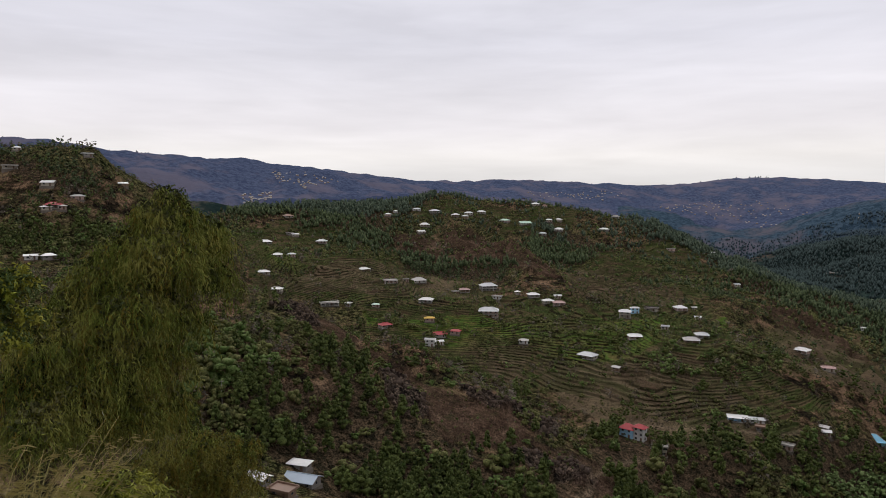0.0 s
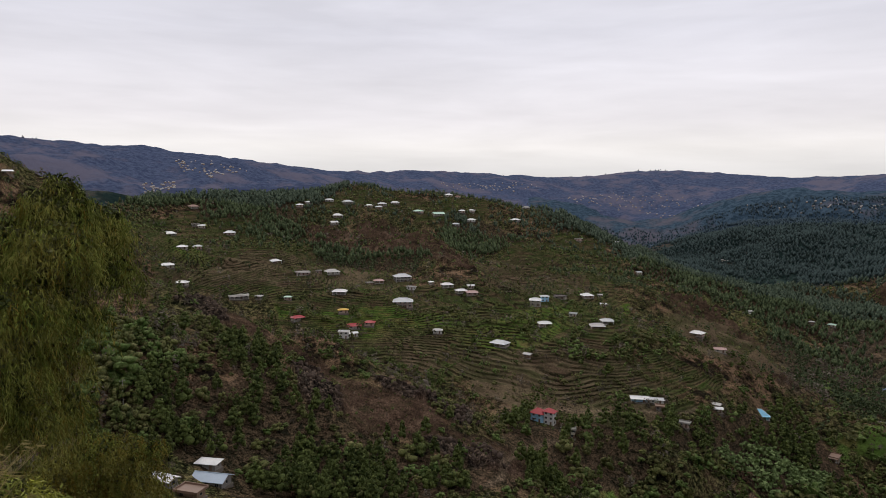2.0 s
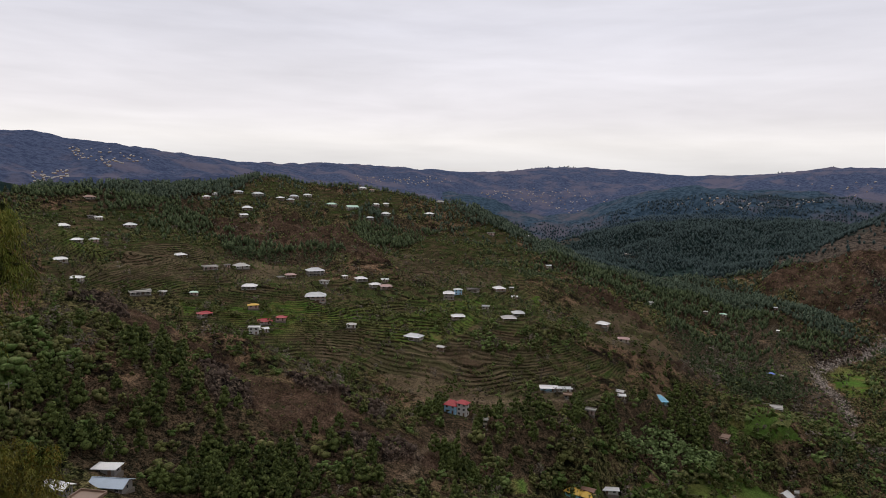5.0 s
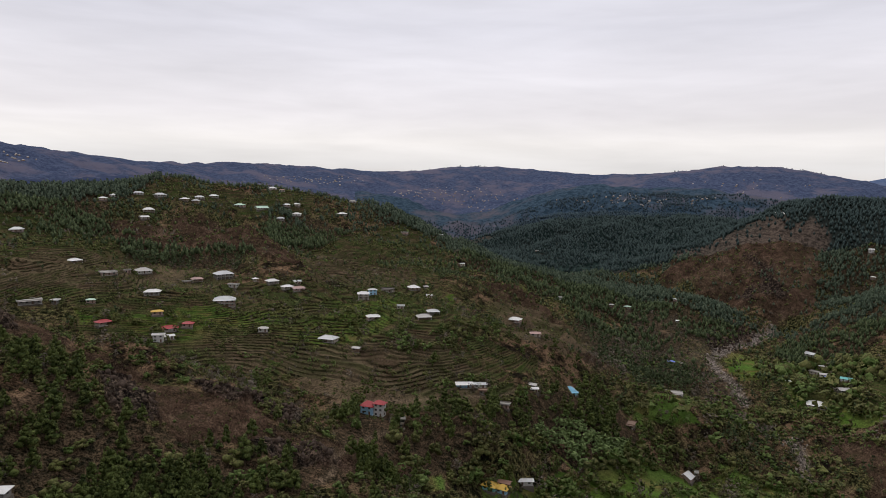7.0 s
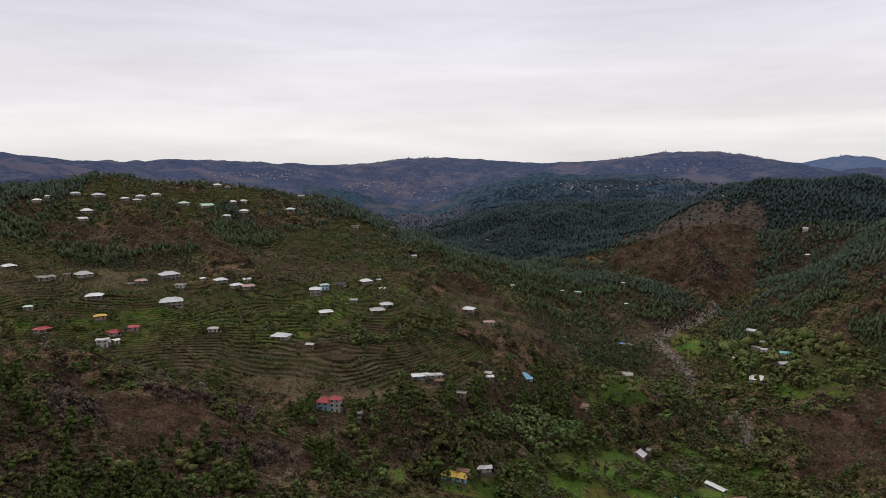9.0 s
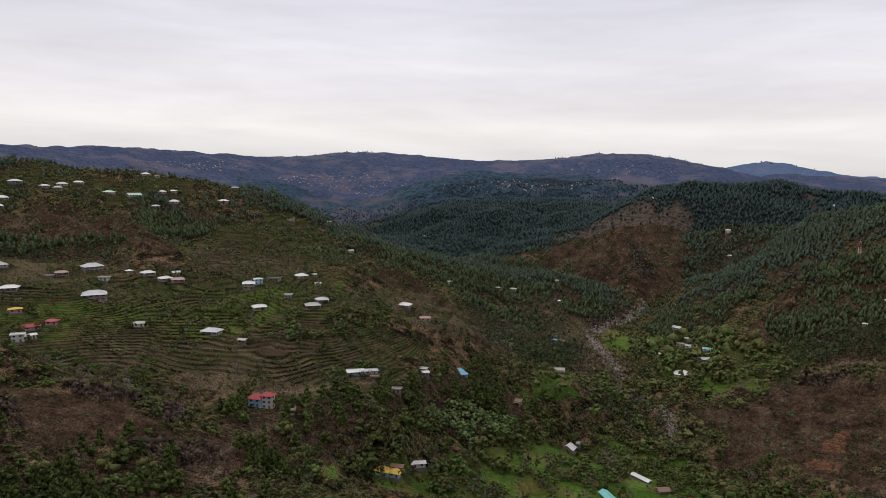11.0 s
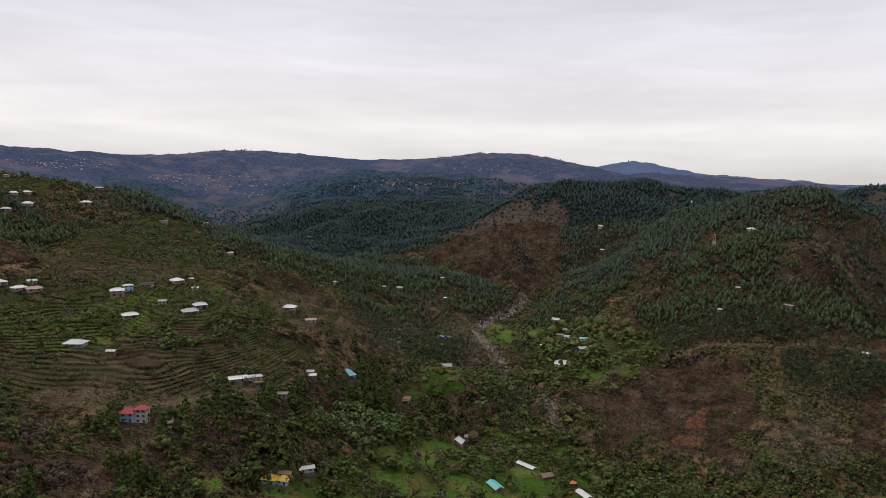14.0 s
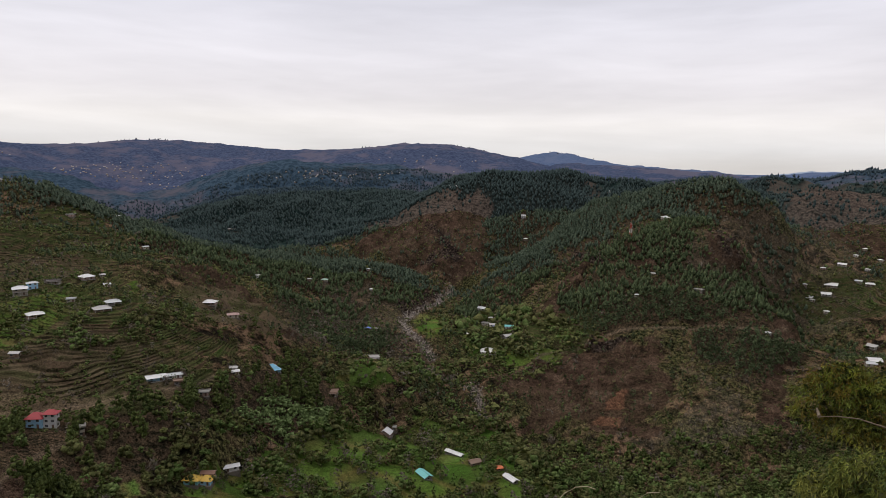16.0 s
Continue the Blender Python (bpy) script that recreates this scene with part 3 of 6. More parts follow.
ZONES["pine"].append([(187, 333), (237, 364), (290, 373), (307, 356), (268, 321), (244, 325), (210, 312), (172, 302), (131, 303), (121, 322), (140, 340)])
ZONES["pine"].append([(353, 820), (903, 1670), (1101, 1510), (1238, 1249), (880, 787), (794, 800), (685, 766), (679, 902), (636, 1078)])
ZONES["pine"].append([(916, 819), (1660, 1247), (2863, 1394), (1019, 546), (812, 478), (747, 499), (732, 535), (860, 643), (874, 679)])
ZONES["pine"].append([(1015, 544), (1158, 507), (1536, 591), (1617, 515), (1360, 379), (806, 247), (753, 260), (740, 288), (693, 300), (726, 350), (678, 339), (707, 398), (672, 424), (624, 439), (574, 418), (559, 471), (629, 521), (739, 494)])
ZONES["pine"].append([(695, 282), (709, 238), (700, 210), (708, 183), (748, 164), (628, 151), (585, 196), (554, 251), (576, 334), (611, 363), (633, 328), (645, 309), (628, 263)])
ZONES["pine"].append([(576, 203), (593, 175), (563, 138), (521, 130), (519, 154)])
ZONES["pine"].append([(-325, 485), (-292, 471), (-232, 463), (-252, 449), (-305, 453)])
ZONES["pine"].append([(833, 265), (1271, 353), (886, 211), (849, 189), (803, 205), (801, 238)])
ZONES["pine"].append([(43, 25), (50, 5), (160, 15), (140, 80)])
ZONES["pine"].append([(777, 210), (840, 190), (750, 148), (620, 147)])
ZONES["pine"].append([(738, 425), (782, 409), (784, 371), (758, 309), (696, 250), (704, 211), (814, 182), (807, 150), (631, 148), (594, 200), (571, 243), (545, 269), (546, 310), (591, 350), (642, 333)])
ZONES["pine"].append([(575, 187), (604, 149), (587, 119), (514, 128), (512, 152)])
ZONES["pine"].append([(1061, 536), (1517, 596), (863, 246), (1099, 254), (817, 231), (721, 280), (769, 356)])
ZONES["rock"] = []
ZONES["rock"].append([(-29, 303), (-15, 310), (-6, 286), (-3, 266), (-15, 260), (-24, 264)])
ZONES["rock"].append([(9, 317), (28, 316), (40, 296), (35, 290), (18, 294)])
ZONES["rock"].append([(25, 271), (39, 272), (59, 266), (56, 251), (40, 249), (27, 258)])
ZONES["rock"].append([(-92, 345), (-75, 340), (-62, 330), (-72, 322), (-93, 331)])
ZONES["rock"].append([(38, 304), (52, 300), (56, 290), (40, 283)])
ZONES["rock"].append([(517, 550), (587, 550), (608, 537), (557, 513), (509, 527)])
ZONES["rock"].append([(850, 867), (834, 791), (828, 746), (775, 764)])
ZONES["rock"].append([(785, 711), (791, 688), (755, 622), (714, 618)])
ZONES["rock"].append([(701, 660), (719, 644), (689, 611), (677, 627)])
ZONES["rock"].append([(736, 421), (714, 379), (659, 344), (698, 395)])
ZONES["rock"].append([(710, 225), (779, 217), (726, 203), (705, 217)])
ZONES["rock"].append([(526, 291), (543, 274), (542, 258), (524, 274)])
ZONES["meadow"] = []
ZONES["meadow"].append([(253, 316), (275, 322), (310, 326), (330, 310), (322, 286), (297, 285), (274, 288), (261, 300), (246, 307)])
ZONES["meadow"].append([(247, 305), (260, 299), (269, 288), (286, 284), (255, 285), (246, 295)])
ZONES["meadow"].append([(330, 324), (346, 321), (348, 314), (335, 310), (330, 318)])
ZONES["meadow"].append([(336, 293), (358, 301), (376, 302), (365, 295), (338, 289)])
ZONES["meadow"].append([(328, 298), (332, 276), (326, 256), (316, 262), (319, 281)])
ZONES["meadow"].append([(224, 320), (252, 323), (250, 317), (226, 313), (197, 300), (219, 312)])
ZONES["meadow"].append([(109, 275), (120, 277), (117, 267), (106, 268)])
ZONES["meadow"].append([(188, 281), (218, 280), (218, 274), (195, 274)])
ZONES["meadow"].append([(218, 274), (256, 269), (259, 257), (237, 258), (211, 266)])
ZONES["meadow"].append([(301, 366), (322, 371), (341, 376), (329, 362), (308, 363)])
ZONES["meadow"].append([(344, 377), (409, 414), (348, 357), (321, 359)])
ZONES["meadow"].append([(548, 385), (547, 364), (533, 337), (517, 342), (528, 366)])
ZONES["meadow"].append([(541, 519), (509, 475), (504, 437), (522, 446), (551, 501)])
ZONES["meadow"].append([(-90, 226), (-83, 243), (-78, 249), (-83, 229)])
ZONES["dry"] = []
ZONES["dry"].append([(502, 611), (543, 554), (496, 494), (461, 429), (438, 363), (392, 357), (423, 469), (442, 551)])
ZONES["dry"].append([(524, 185), (501, 153), (472, 122), (432, 116), (414, 169), (421, 199), (435, 164)])
ZONES["dry"].append([(708, 283), (744, 252), (789, 197), (787, 181), (651, 201), (677, 247)])
ZONES["dry"].append([(379, 539), (453, 546), (408, 470), (286, 397), (271, 409)])
ZONES["dry"].append([(721, 255), (840, 238), (1132, 246), (950, 152), (861, 107), (763, 125), (792, 164), (732, 203)])
ZONES["brown"] = []
ZONES["brown"].append([(12, 449), (61, 438), (57, 396), (35, 401)])
ZONES["brown"].append([(64, 428), (113, 419), (164, 408), (184, 355), (140, 311), (106, 341), (73, 374)])
ZONES["brown"].append([(-150, 466), (-112, 603), (-44, 662), (0, 620), (80, 578), (19, 548), (-52, 531), (-106, 506), (-143, 465)])
ZONES["brown"].append([(134, 733), (177, 694), (216, 602), (195, 555), (109, 539)])
ZONES["brown"].append([(257, 514), (330, 565), (359, 501), (262, 388), (227, 425)])
ZONES["clay"] = []
ZONES["clay"].append([(472, 237), (482, 221), (467, 214), (453, 229)])
ZONES["clay"].append([(435, 226), (452, 207), (437, 197), (423, 222)])
ZONES["lush"] = []
ZONES["lush"].append([(113, 302), (150, 295), (210, 312), (253, 326), (316, 353), (386, 348), (427, 309), (393, 273), (353, 318), (324, 325), (272, 326), (235, 314), (175, 287), (144, 285), (114, 272), (89, 268)])
ZONES["lush"].append([(398, 512), (471, 474), (453, 409), (416, 336), (318, 355), (289, 385)])
ZONES["lush"].append([(468, 422), (501, 351), (488, 281), (431, 301), (430, 361)])
ZONES["lush"].append([(379, 263), (412, 190), (455, 94), (379, 35), (265, 24), (304, 171)])
ZONES["lush"].append([(-121, 313), (-71, 267), (-36, 246), (-45, 227), (-69, 214), (-88, 221)])
ZONES["lush"].append([(-47, 238), (-18, 248), (26, 250), (85, 301), (251, 361), (230, 328), (-38, 190)])
ZONES["lush"].append([(-276, 409), (-208, 451), (-168, 435), (-230, 388), (-253, 373)])
ZONES["lush"].append([(121, 410), (178, 437), (226, 417), (179, 372), (149, 363)])
ZONES["lush"].append([(554, 467), (597, 420), (576, 309), (540, 277), (491, 295), (457, 357)])
ZONES["willow"] = []
ZONES["willow"].append([(216, 328), (238, 336), (274, 343), (265, 330), (228, 322), (211, 321)])
ZONES["willow"].append([(186, 308), (211, 321), (231, 325), (226, 318), (196, 304)])
ZONES["hamlet"] = []
ZONES["hamlet"].append([(835, 2650), (1195, 2747), (1409, 2495), (994, 1757), (1131, 2542), (871, 2552)])
ZONES["hamlet"].append([(-502, 1928), (-362, 1885), (-295, 1865), (-348, 1660), (-444, 1761)])
ZONES["hamlet"].append([(-488, 1560), (-429, 1644), (-375, 1433), (-435, 1429)])
ZONES["hamlet"].append([(1043, 1700), (1154, 1581), (1309, 1462), (1365, 1331), (1285, 1295), (1136, 1453), (1035, 1629)])
ZONES["hamlet"].append([(813, 2645), (1125, 2740), (1345, 2525), (1197, 2421), (946, 2551)])
ZONES["hamlet"].append([(1867, 2085), (2108, 1920), (2252, 1755), (2055, 1687), (1343, 1354)])
ZONES["hamlet"].append([(231, 2317), (635, 2779), (828, 2784), (447, 2407)])
# footpaths and cart tracks
TRACKS = {}
TRACKS["track_main"] = 0, [(81, 356), (97, 347), (126, 341), (148, 338), (178, 337), (193, 343)]
TRACKS["track_spur"] = 0, [(48, 233), (55, 241), (74, 286), (88, 299), (98, 306)]
TRACKS["track_hill"] = 0, [(128, 574), (173, 631), (194, 609)]
TRACKS["road_nose"] = 0, [(442, 326), (496, 309), (540, 277), (565, 224), (602, 178), (634, 141)]


def inside(x, y, outline):
    """Which places lie within an outline of the plan."""
    hit = np.zeros(x.shape, bool)
    xs, ys = np.array([p[0] for p in outline], float), np.array([p[1] for p in outline], float)
    box = (x > xs.min()) & (x < xs.max()) & (y > ys.min()) & (y < ys.max())
    px, py = x[box], y[box]
    got = np.zeros(px.shape, bool)
    for i in range(len(xs)):
        x0, y0, x1, y1 = xs[i - 1], ys[i - 1], xs[i], ys[i]
        if y0 != y1:
            got ^= ((y0 > py) != (y1 > py)) & (px < (x1 - x0) * (py - y0) / (y1 - y0) + x0)
    hit[box] = got
    return hit


def cover(kind, x, y, ragged=1.0):
    far = np.hypot(x, y)
    wx = x + ragged * fbm(x, y, 38, 3, 31) * (5 + 0.03 * far)
    wy = y + ragged * fbm(x, y, 38, 3, 37) * (5 + 0.03 * far)
    out = np.zeros(x.shape, bool)
    for outline in ZONES[kind]:
        out |= inside(wx, wy, outline)
    return out.astype(float)



def line_distance(names, x, y):
    best = np.full(x.shape, 1e9)
    for name in names:
        line = (LINES.get(name) or TRACKS[name])[1]
        for a, b in zip(line, line[1:]):
            ax, ay, bx, by = a[0], a[1], b[0], b[1]
            t = np.clip(((x - ax) * (bx - ax) + (y - ay) * (by - ay)) / ((bx - ax) ** 2 + (by - ay) ** 2 + 1e-9), 0, 1)
            best = np.minimum(best, np.hypot(x - ax - t * (bx - ax), y - ay - t * (by - ay)))
    return best


GX, GY = RING[:, None] * np.sin(AZ), RING[:, None] * np.cos(AZ)
_r = np.broadcast_to(RING[:, None], GX.shape)
GZ = smooth_height(GX, GY)
_rough = np.clip((_r - 60) / 400, 0, 1)
_far_crest = np.clip(line_distance([k for k, v in LINES.items() if v[0]], GX, GY) / 260, 0.1, 1)
GZ += _rough * fbm(GX, GY, 130, 5, 1) * (5 + np.minimum(_r, 1300) * 0.004) + np.clip((_r - 1400) / 1500, 0, 1) * fbm(GX, GY, 420, 5, 9) * 30 * _far_crest
GZ -= np.clip((_r - 150) / 300, 0, 1) * (0.72 - np.abs(fbm(GX, GY, 90, 3, 4)) * 2) * (3.2 + np.minimum(_r, 1300) * 0.003)
_crest = np.clip(line_distance([k for k, v in LINES.items() if v[0]], GX, GY) / 130, 0.12, 1)
GZ -= np.clip((_r - 380) / 250, 0, 1) * (_r < 1960) * _crest * (0.62 - np.abs(fbm(GX, GY, 120, 3, 43)) * 2.2) * 11
GZ -= np.clip((_r - 200) / 300, 0, 1) * (_r < 1400) * (0.6 - np.abs(fbm(GX, GY, 38, 2, 14)) * 2) * 1.6
GZ += np.clip(_r / 20, 0.1, 1) * fbm(GX, GY, 6, 3, 21) * 0.25


def lookup(grid, x, y):
    """A value of the land's grid at places in the plan."""
    x, y = np.asarray(x, float), np.asarray(y, float)
    i = np.interp(np.hypot(x, y), RING, np.arange(len(RING)))
    az = np.arctan2(x, y)
    az = np.where(az < AZ[0], az + 2 * np.pi, az)
    j = np.interp(az, AZ, np.arange(len(AZ)))
    i0, j0 = np.minimum(i.astype(int), len(RING) - 2), np.minimum(j.astype(int), len(AZ) - 2)
    fi, fj = i - i0, j - j0
    return ((grid[i0, j0] * (1 - fj) + grid[i0, j0 + 1] * fj) * (1 - fi)
            + (grid[i0 + 1, j0] * (1 - fj) + grid[i0 + 1, j0 + 1] * fj) * fi)


def height(x, y):
    return lookup(GZ, x, y)


MASK = {kind: cover(kind, GX, GY, 0.5 if kind == "field" else 1.0) for kind in ZONES}
_scar = MASK["bare"] * np.clip((_r - 500) / 150, 0, 1) * (_r < 1200)
GZ -= _scar * (np.abs(fbm(GX + 6 * fbm(GX, GY, 25, 2, 17), GY, 46, 3, 15)) * 2 - 0.35) * -9
GZ += _scar * np.abs(fbm(GX, GY, 16, 3, 19)) * 6
_step = 1.12 + 0.25 * fbm(GX, GY, 160, 2, 51)
_t = MASK["terrace"] * np.clip(0.95 + 0.7 * fbm(GX, GY, 70, 3, 57), 0.3, 1)
for _k in range(2):
    _t[1:-1] = (_t[:-2] + 2 * _t[1:-1] + _t[2:]) / 4
_u = (GZ + 1.1 * fbm(GX, GY, 34, 3, 55)) / _step
_fl = np.floor(_u)
GZ += _t * 0.9 * ((_fl + np.clip((_u - _fl - 0.5) * 5 + 0.5, 0, 1)) - _u) * _step * np.clip((_r - 120) / 100, 0, 1) * (_r < 1300)
TREAD = _fl
MASK["level"] = _u


# ---- meshes ----
def tri_mesh(name, verts, faces, mats, index=None, attrs=None, smooth=False):
    """A mesh from arrays of corners and of triangles or quads."""
    verts, faces = np.asarray(verts, np.float32), np.asarray(faces, np.int32)
    k = faces.shape[1]
    me = bpy.data.meshes.new(name)
    me.vertices.add(len(verts))
    me.vertices.foreach_set("co", verts.ravel())
    me.loops.add(faces.size)
    me.loops.foreach_set("vertex_index", faces.ravel())
    me.polygons.add(len(faces))
    me.polygons.foreach_set("loop_start", np.arange(0, faces.size, k, dtype=np.int32))
    if smooth:
        me.polygons.foreach_set("use_smooth", np.ones(len(faces), bool))
    for m in mats:
        me.materials.append(m)
    if index is not None:
        me.polygons.foreach_set("material_index", np.asarray(index, np.int32))
    for key, values in (attrs or {}).items():
        a = me.attributes.new(key, "FLOAT", "POINT")
        a.data.foreach_set("value", np.asarray(values, np.float32).ravel())
    me.update(calc_edges=True)
    return me


def part(name, bm, material, parent, label="", m=None):
    """One mesh object out of a bmesh, under a thing or a part."""
    if isinstance(bm, bpy.types.Mesh):
        me = bm
    else:
        me = bpy.data.meshes.new(name)
        bm.to_mesh(me)
        bm.free()
        me.materials.append(MAT[material])
    ob = new(name, me)
    if parent:
        ob.parent = parent
    if m is not None:
        ob.matrix_basis = m
    return tagged(ob, label) if label else ob


def solid(*boxes):
    """Boxes (x0, y0, z0, x1, y1, z1) in one bmesh."""
    bm = bmesh.new()
    for x0, y0, z0, x1, y1, z1 in boxes:
        c = [bm.verts.new(p) for p in ((x0, y0, z0), (x1, y0, z0), (x1, y1, z0), (x0, y1, z0), (x0, y0, z1), (x1, y0, z1), (x1, y1, z1), (x0, y1, z1))]
        for f in ((3, 2, 1, 0), (4, 5, 6, 7), (0, 1, 5, 4), (1, 2, 6, 5), (2, 3, 7, 6), (3, 0, 4, 7)):
            bm.faces.new([c[i] for i in f])
    return bm


def tube(points, radii, sides=7, bm=None):
    """A limb along points, tapering."""
    bm = bm or bmesh.new()
    rings = []
    for i, p in enumerate(points):
        p = Vector(p)
        d = (Vector(points[min(i + 1, len(points) - 1)]) - Vector(points[max(i - 1, 0)])).normalized()
        a = d.orthogonal().normalized()
        b = d.cross(a)
        rings.append([bm.verts.new(p + radii[i] * (math.cos(k * math.tau / sides) * a + math.sin(k * math.tau / sides) * b)) for k in range(sides)])
    for u, v in zip(rings, rings[1:]):
        for k in range(sides):
            bm.faces.new((u[k], u[(k + 1) % sides], v[(k + 1) % sides], v[k]))
    bm.faces.new(rings[-1])
    bm.faces.new(list(reversed(rings[0])))
    return bm


# ---- the ground: one sheet out to the horizon ----
_wx, _wy = GX + 5 * fbm(GX, GY, 30, 3, 61), GY + 5 * fbm(GX, GY, 30, 3, 67)
RIVER = line_distance(("river_upper", "river_lower"), _wx, _wy)
MASK["river"] = np.clip((5.2 - RIVER) / 2.5, 0, 1) * np.clip(1.0 + 0.9 * fbm(GX, GY, 16, 3, 63), 0, 1) * (GY > 298)
GZ -= MASK["river"] * 2.0
MASK["road"] = np.clip((1.9 - line_distance(TRACKS, GX, GY)) / 1.2, 0, 1) * 0.75
_patch = np.floor(4 * fbm(GX, GY, 55, 2, 73)) * MASK["field"] * (1 - MASK["terrace"]) + TREAD * MASK["terrace"]
_edge = np.zeros_like(_patch)
_edge[:-2, :-2] = (np.abs(_patch[2:, :-2] - _patch[:-2, :-2]) + np.abs(_patch[:-2, 2:] - _patch[:-2, :-2])) > 0.5
for _k in range(2):
    _edge[1:-1] = np.maximum(_edge[1:-1], np.maximum(_edge[2:], _edge[:-2]))
MASK["hedge"] = _edge * MASK["field"] * (1 - MASK["terrace"])
MASK["field"] = MASK["field"] * np.where(MASK["terrace"] > 0.5, np.clip(0.45 + 1.6 * fbm(GX, GY, 48, 3, 75), 0, 0.9), 0.95)
MASK["strip"] = 0.5 + 0.5 * vnoise(GX / 34 + _patch * 5.1, GY / 34 + _patch * 3.7, 71)
GZ += MASK["rock"] * np.abs(fbm(GX, GY, 14, 4, 81)) * 9
CLEAR = line_distance(TRACKS, GX, GY)


def land(name, i0, i1):
    rows, cols = i1 - i0, len(AZ)
    xyz = np.stack([GX[i0:i1], GY[i0:i1], GZ[i0:i1]], -1).reshape(-1, 3)
    i, j = np.meshgrid(np.arange(rows - 1), np.arange(cols), indexing="ij")
    jn = (j + 1) % cols
    f = np.stack([i * cols + j, (i + 1) * cols + j, (i + 1) * cols + jn, i * cols + jn], -1).reshape(-1, 4)
    rr = RING[i0:i1 - 1][i.ravel()]
    turn = AZ[j.ravel()]
    # Further rings take slope colours with more haze painted in.
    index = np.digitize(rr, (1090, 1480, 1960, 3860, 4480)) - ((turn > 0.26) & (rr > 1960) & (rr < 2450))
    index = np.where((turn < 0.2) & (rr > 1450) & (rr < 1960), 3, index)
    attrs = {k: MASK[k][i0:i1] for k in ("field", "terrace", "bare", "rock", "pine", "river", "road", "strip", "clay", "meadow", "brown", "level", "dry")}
    me = tri_mesh(name, xyz, f, [MAT[k] for k in ("land", "middle", "haze_blue_woods", "far", "peak", "haze")], index, attrs, True)
    return new(name, me)


SPLIT = int(np.searchsorted(RING, 1960))
ground = tagged(land("ground", 0, SPLIT + 1), "steep brown and green Himalayan hillsides with terraces, gullies and a river bed", "ground", kind="structure")
mountains = tagged(land("backdrop_mountains", SPLIT, len(RING)), "wooded mountain ridges with a painted haze-blue tint along the horizon", "mountains", kind="structure")

# ---- buildings ----
HOUSES = []


def roof_mesh(w, d, z, rise, kind, over=0.7, thick=0.14):
    """A hipped or gabled sheet roof with overhang and thickness, or a flat slab with a parapet."""
    x, y = w / 2 + over, d / 2 + over
    if kind == "flat":
        bm = solid((-x, -y, z, x, y, z + 0.2))
        for b in ((-x, -y, z + 0.2, x, -y + 0.2, z + 0.75), (-x, y - 0.2, z + 0.2, x, y, z + 0.75),
                  (-x, -y + 0.2, z + 0.2, -x + 0.2, y - 0.2, z + 0.75), (x - 0.2, -y + 0.2, z + 0.2, x, y - 0.2, z + 0.75)):
            extra = solid(b)
            me = bpy.data.meshes.new("t")
            extra.to_mesh(me)
            extra.free()
            bm.from_mesh(me)
            bpy.data.meshes.remove(me)
        return bm
    inset = min(x, y) * (0.95 if kind == "hip" else 0.0)
    bm = bmesh.new()
    layers = []
    for dz in (0, thick):
        e = [bm.verts.new(p) for p in ((-x, -y, z + dz), (x, -y, z + dz), (x, y, z + dz), (-x, y, z + dz))]
        r = [bm.verts.new((-x + inset, 0, z + rise + dz)), bm.verts.new((x - inset, 0, z + rise + dz))]
        layers.append((e, r))
    for (e, r), flip in zip(layers, (True, False)):
        for f in ((e[0], e[1], r[1], r[0]), (e[2], e[3], r[0], r[1]), (e[1], e[2], r[1]), (e[3], e[0], r[0])):
            if kind != "hip" and len(f) == 3:
                continue
            bm.faces.new(tuple(reversed(f)) if flip else f)
    (e0, r0), (e1, r1) = layers
    if kind == "hip":
        for k in range(4):
            bm.faces.new((e0[k], e0[(k + 1) % 4], e1[(k + 1) % 4], e1[k]))
    else:
        for a, b in ((0, 1), (2, 3)):
            bm.faces.new((e0[a], e0[b], e1[b], e1[a]))
        bm.faces.new((e0[1], r0[1], r1[1], e1[1]))
        bm.faces.new((r0[1], e0[2], e1[2], r1[1]))
        bm.faces.new((e0[3], r0[0], r1[0], e1[3]))
        bm.faces.new((r0[0], e0[0], e1[0], r1[0]))
    return bm


def ridge_caps(w, d, z, rise, kind, over=0.7):
    """Raised cap strips along ridge and hips."""
    x, y = w / 2 + over, d / 2 + over
    inset = min(x, y) * (0.95 if kind == "hip" else 0.0)
    a, b = (-x + inset, 0, z + rise + 0.2), (x - inset, 0, z + rise + 0.2)
    bm = tube((a, b), (0.13, 0.13), 5)
    if kind == "hip":
        for p, q in (((-x, -y), a), ((-x, y), a), ((x, -y), b), ((x, y), b)):
            tube(((p[0], p[1], z + 0.18), q), (0.11, 0.11), 5, bm)
    return bm


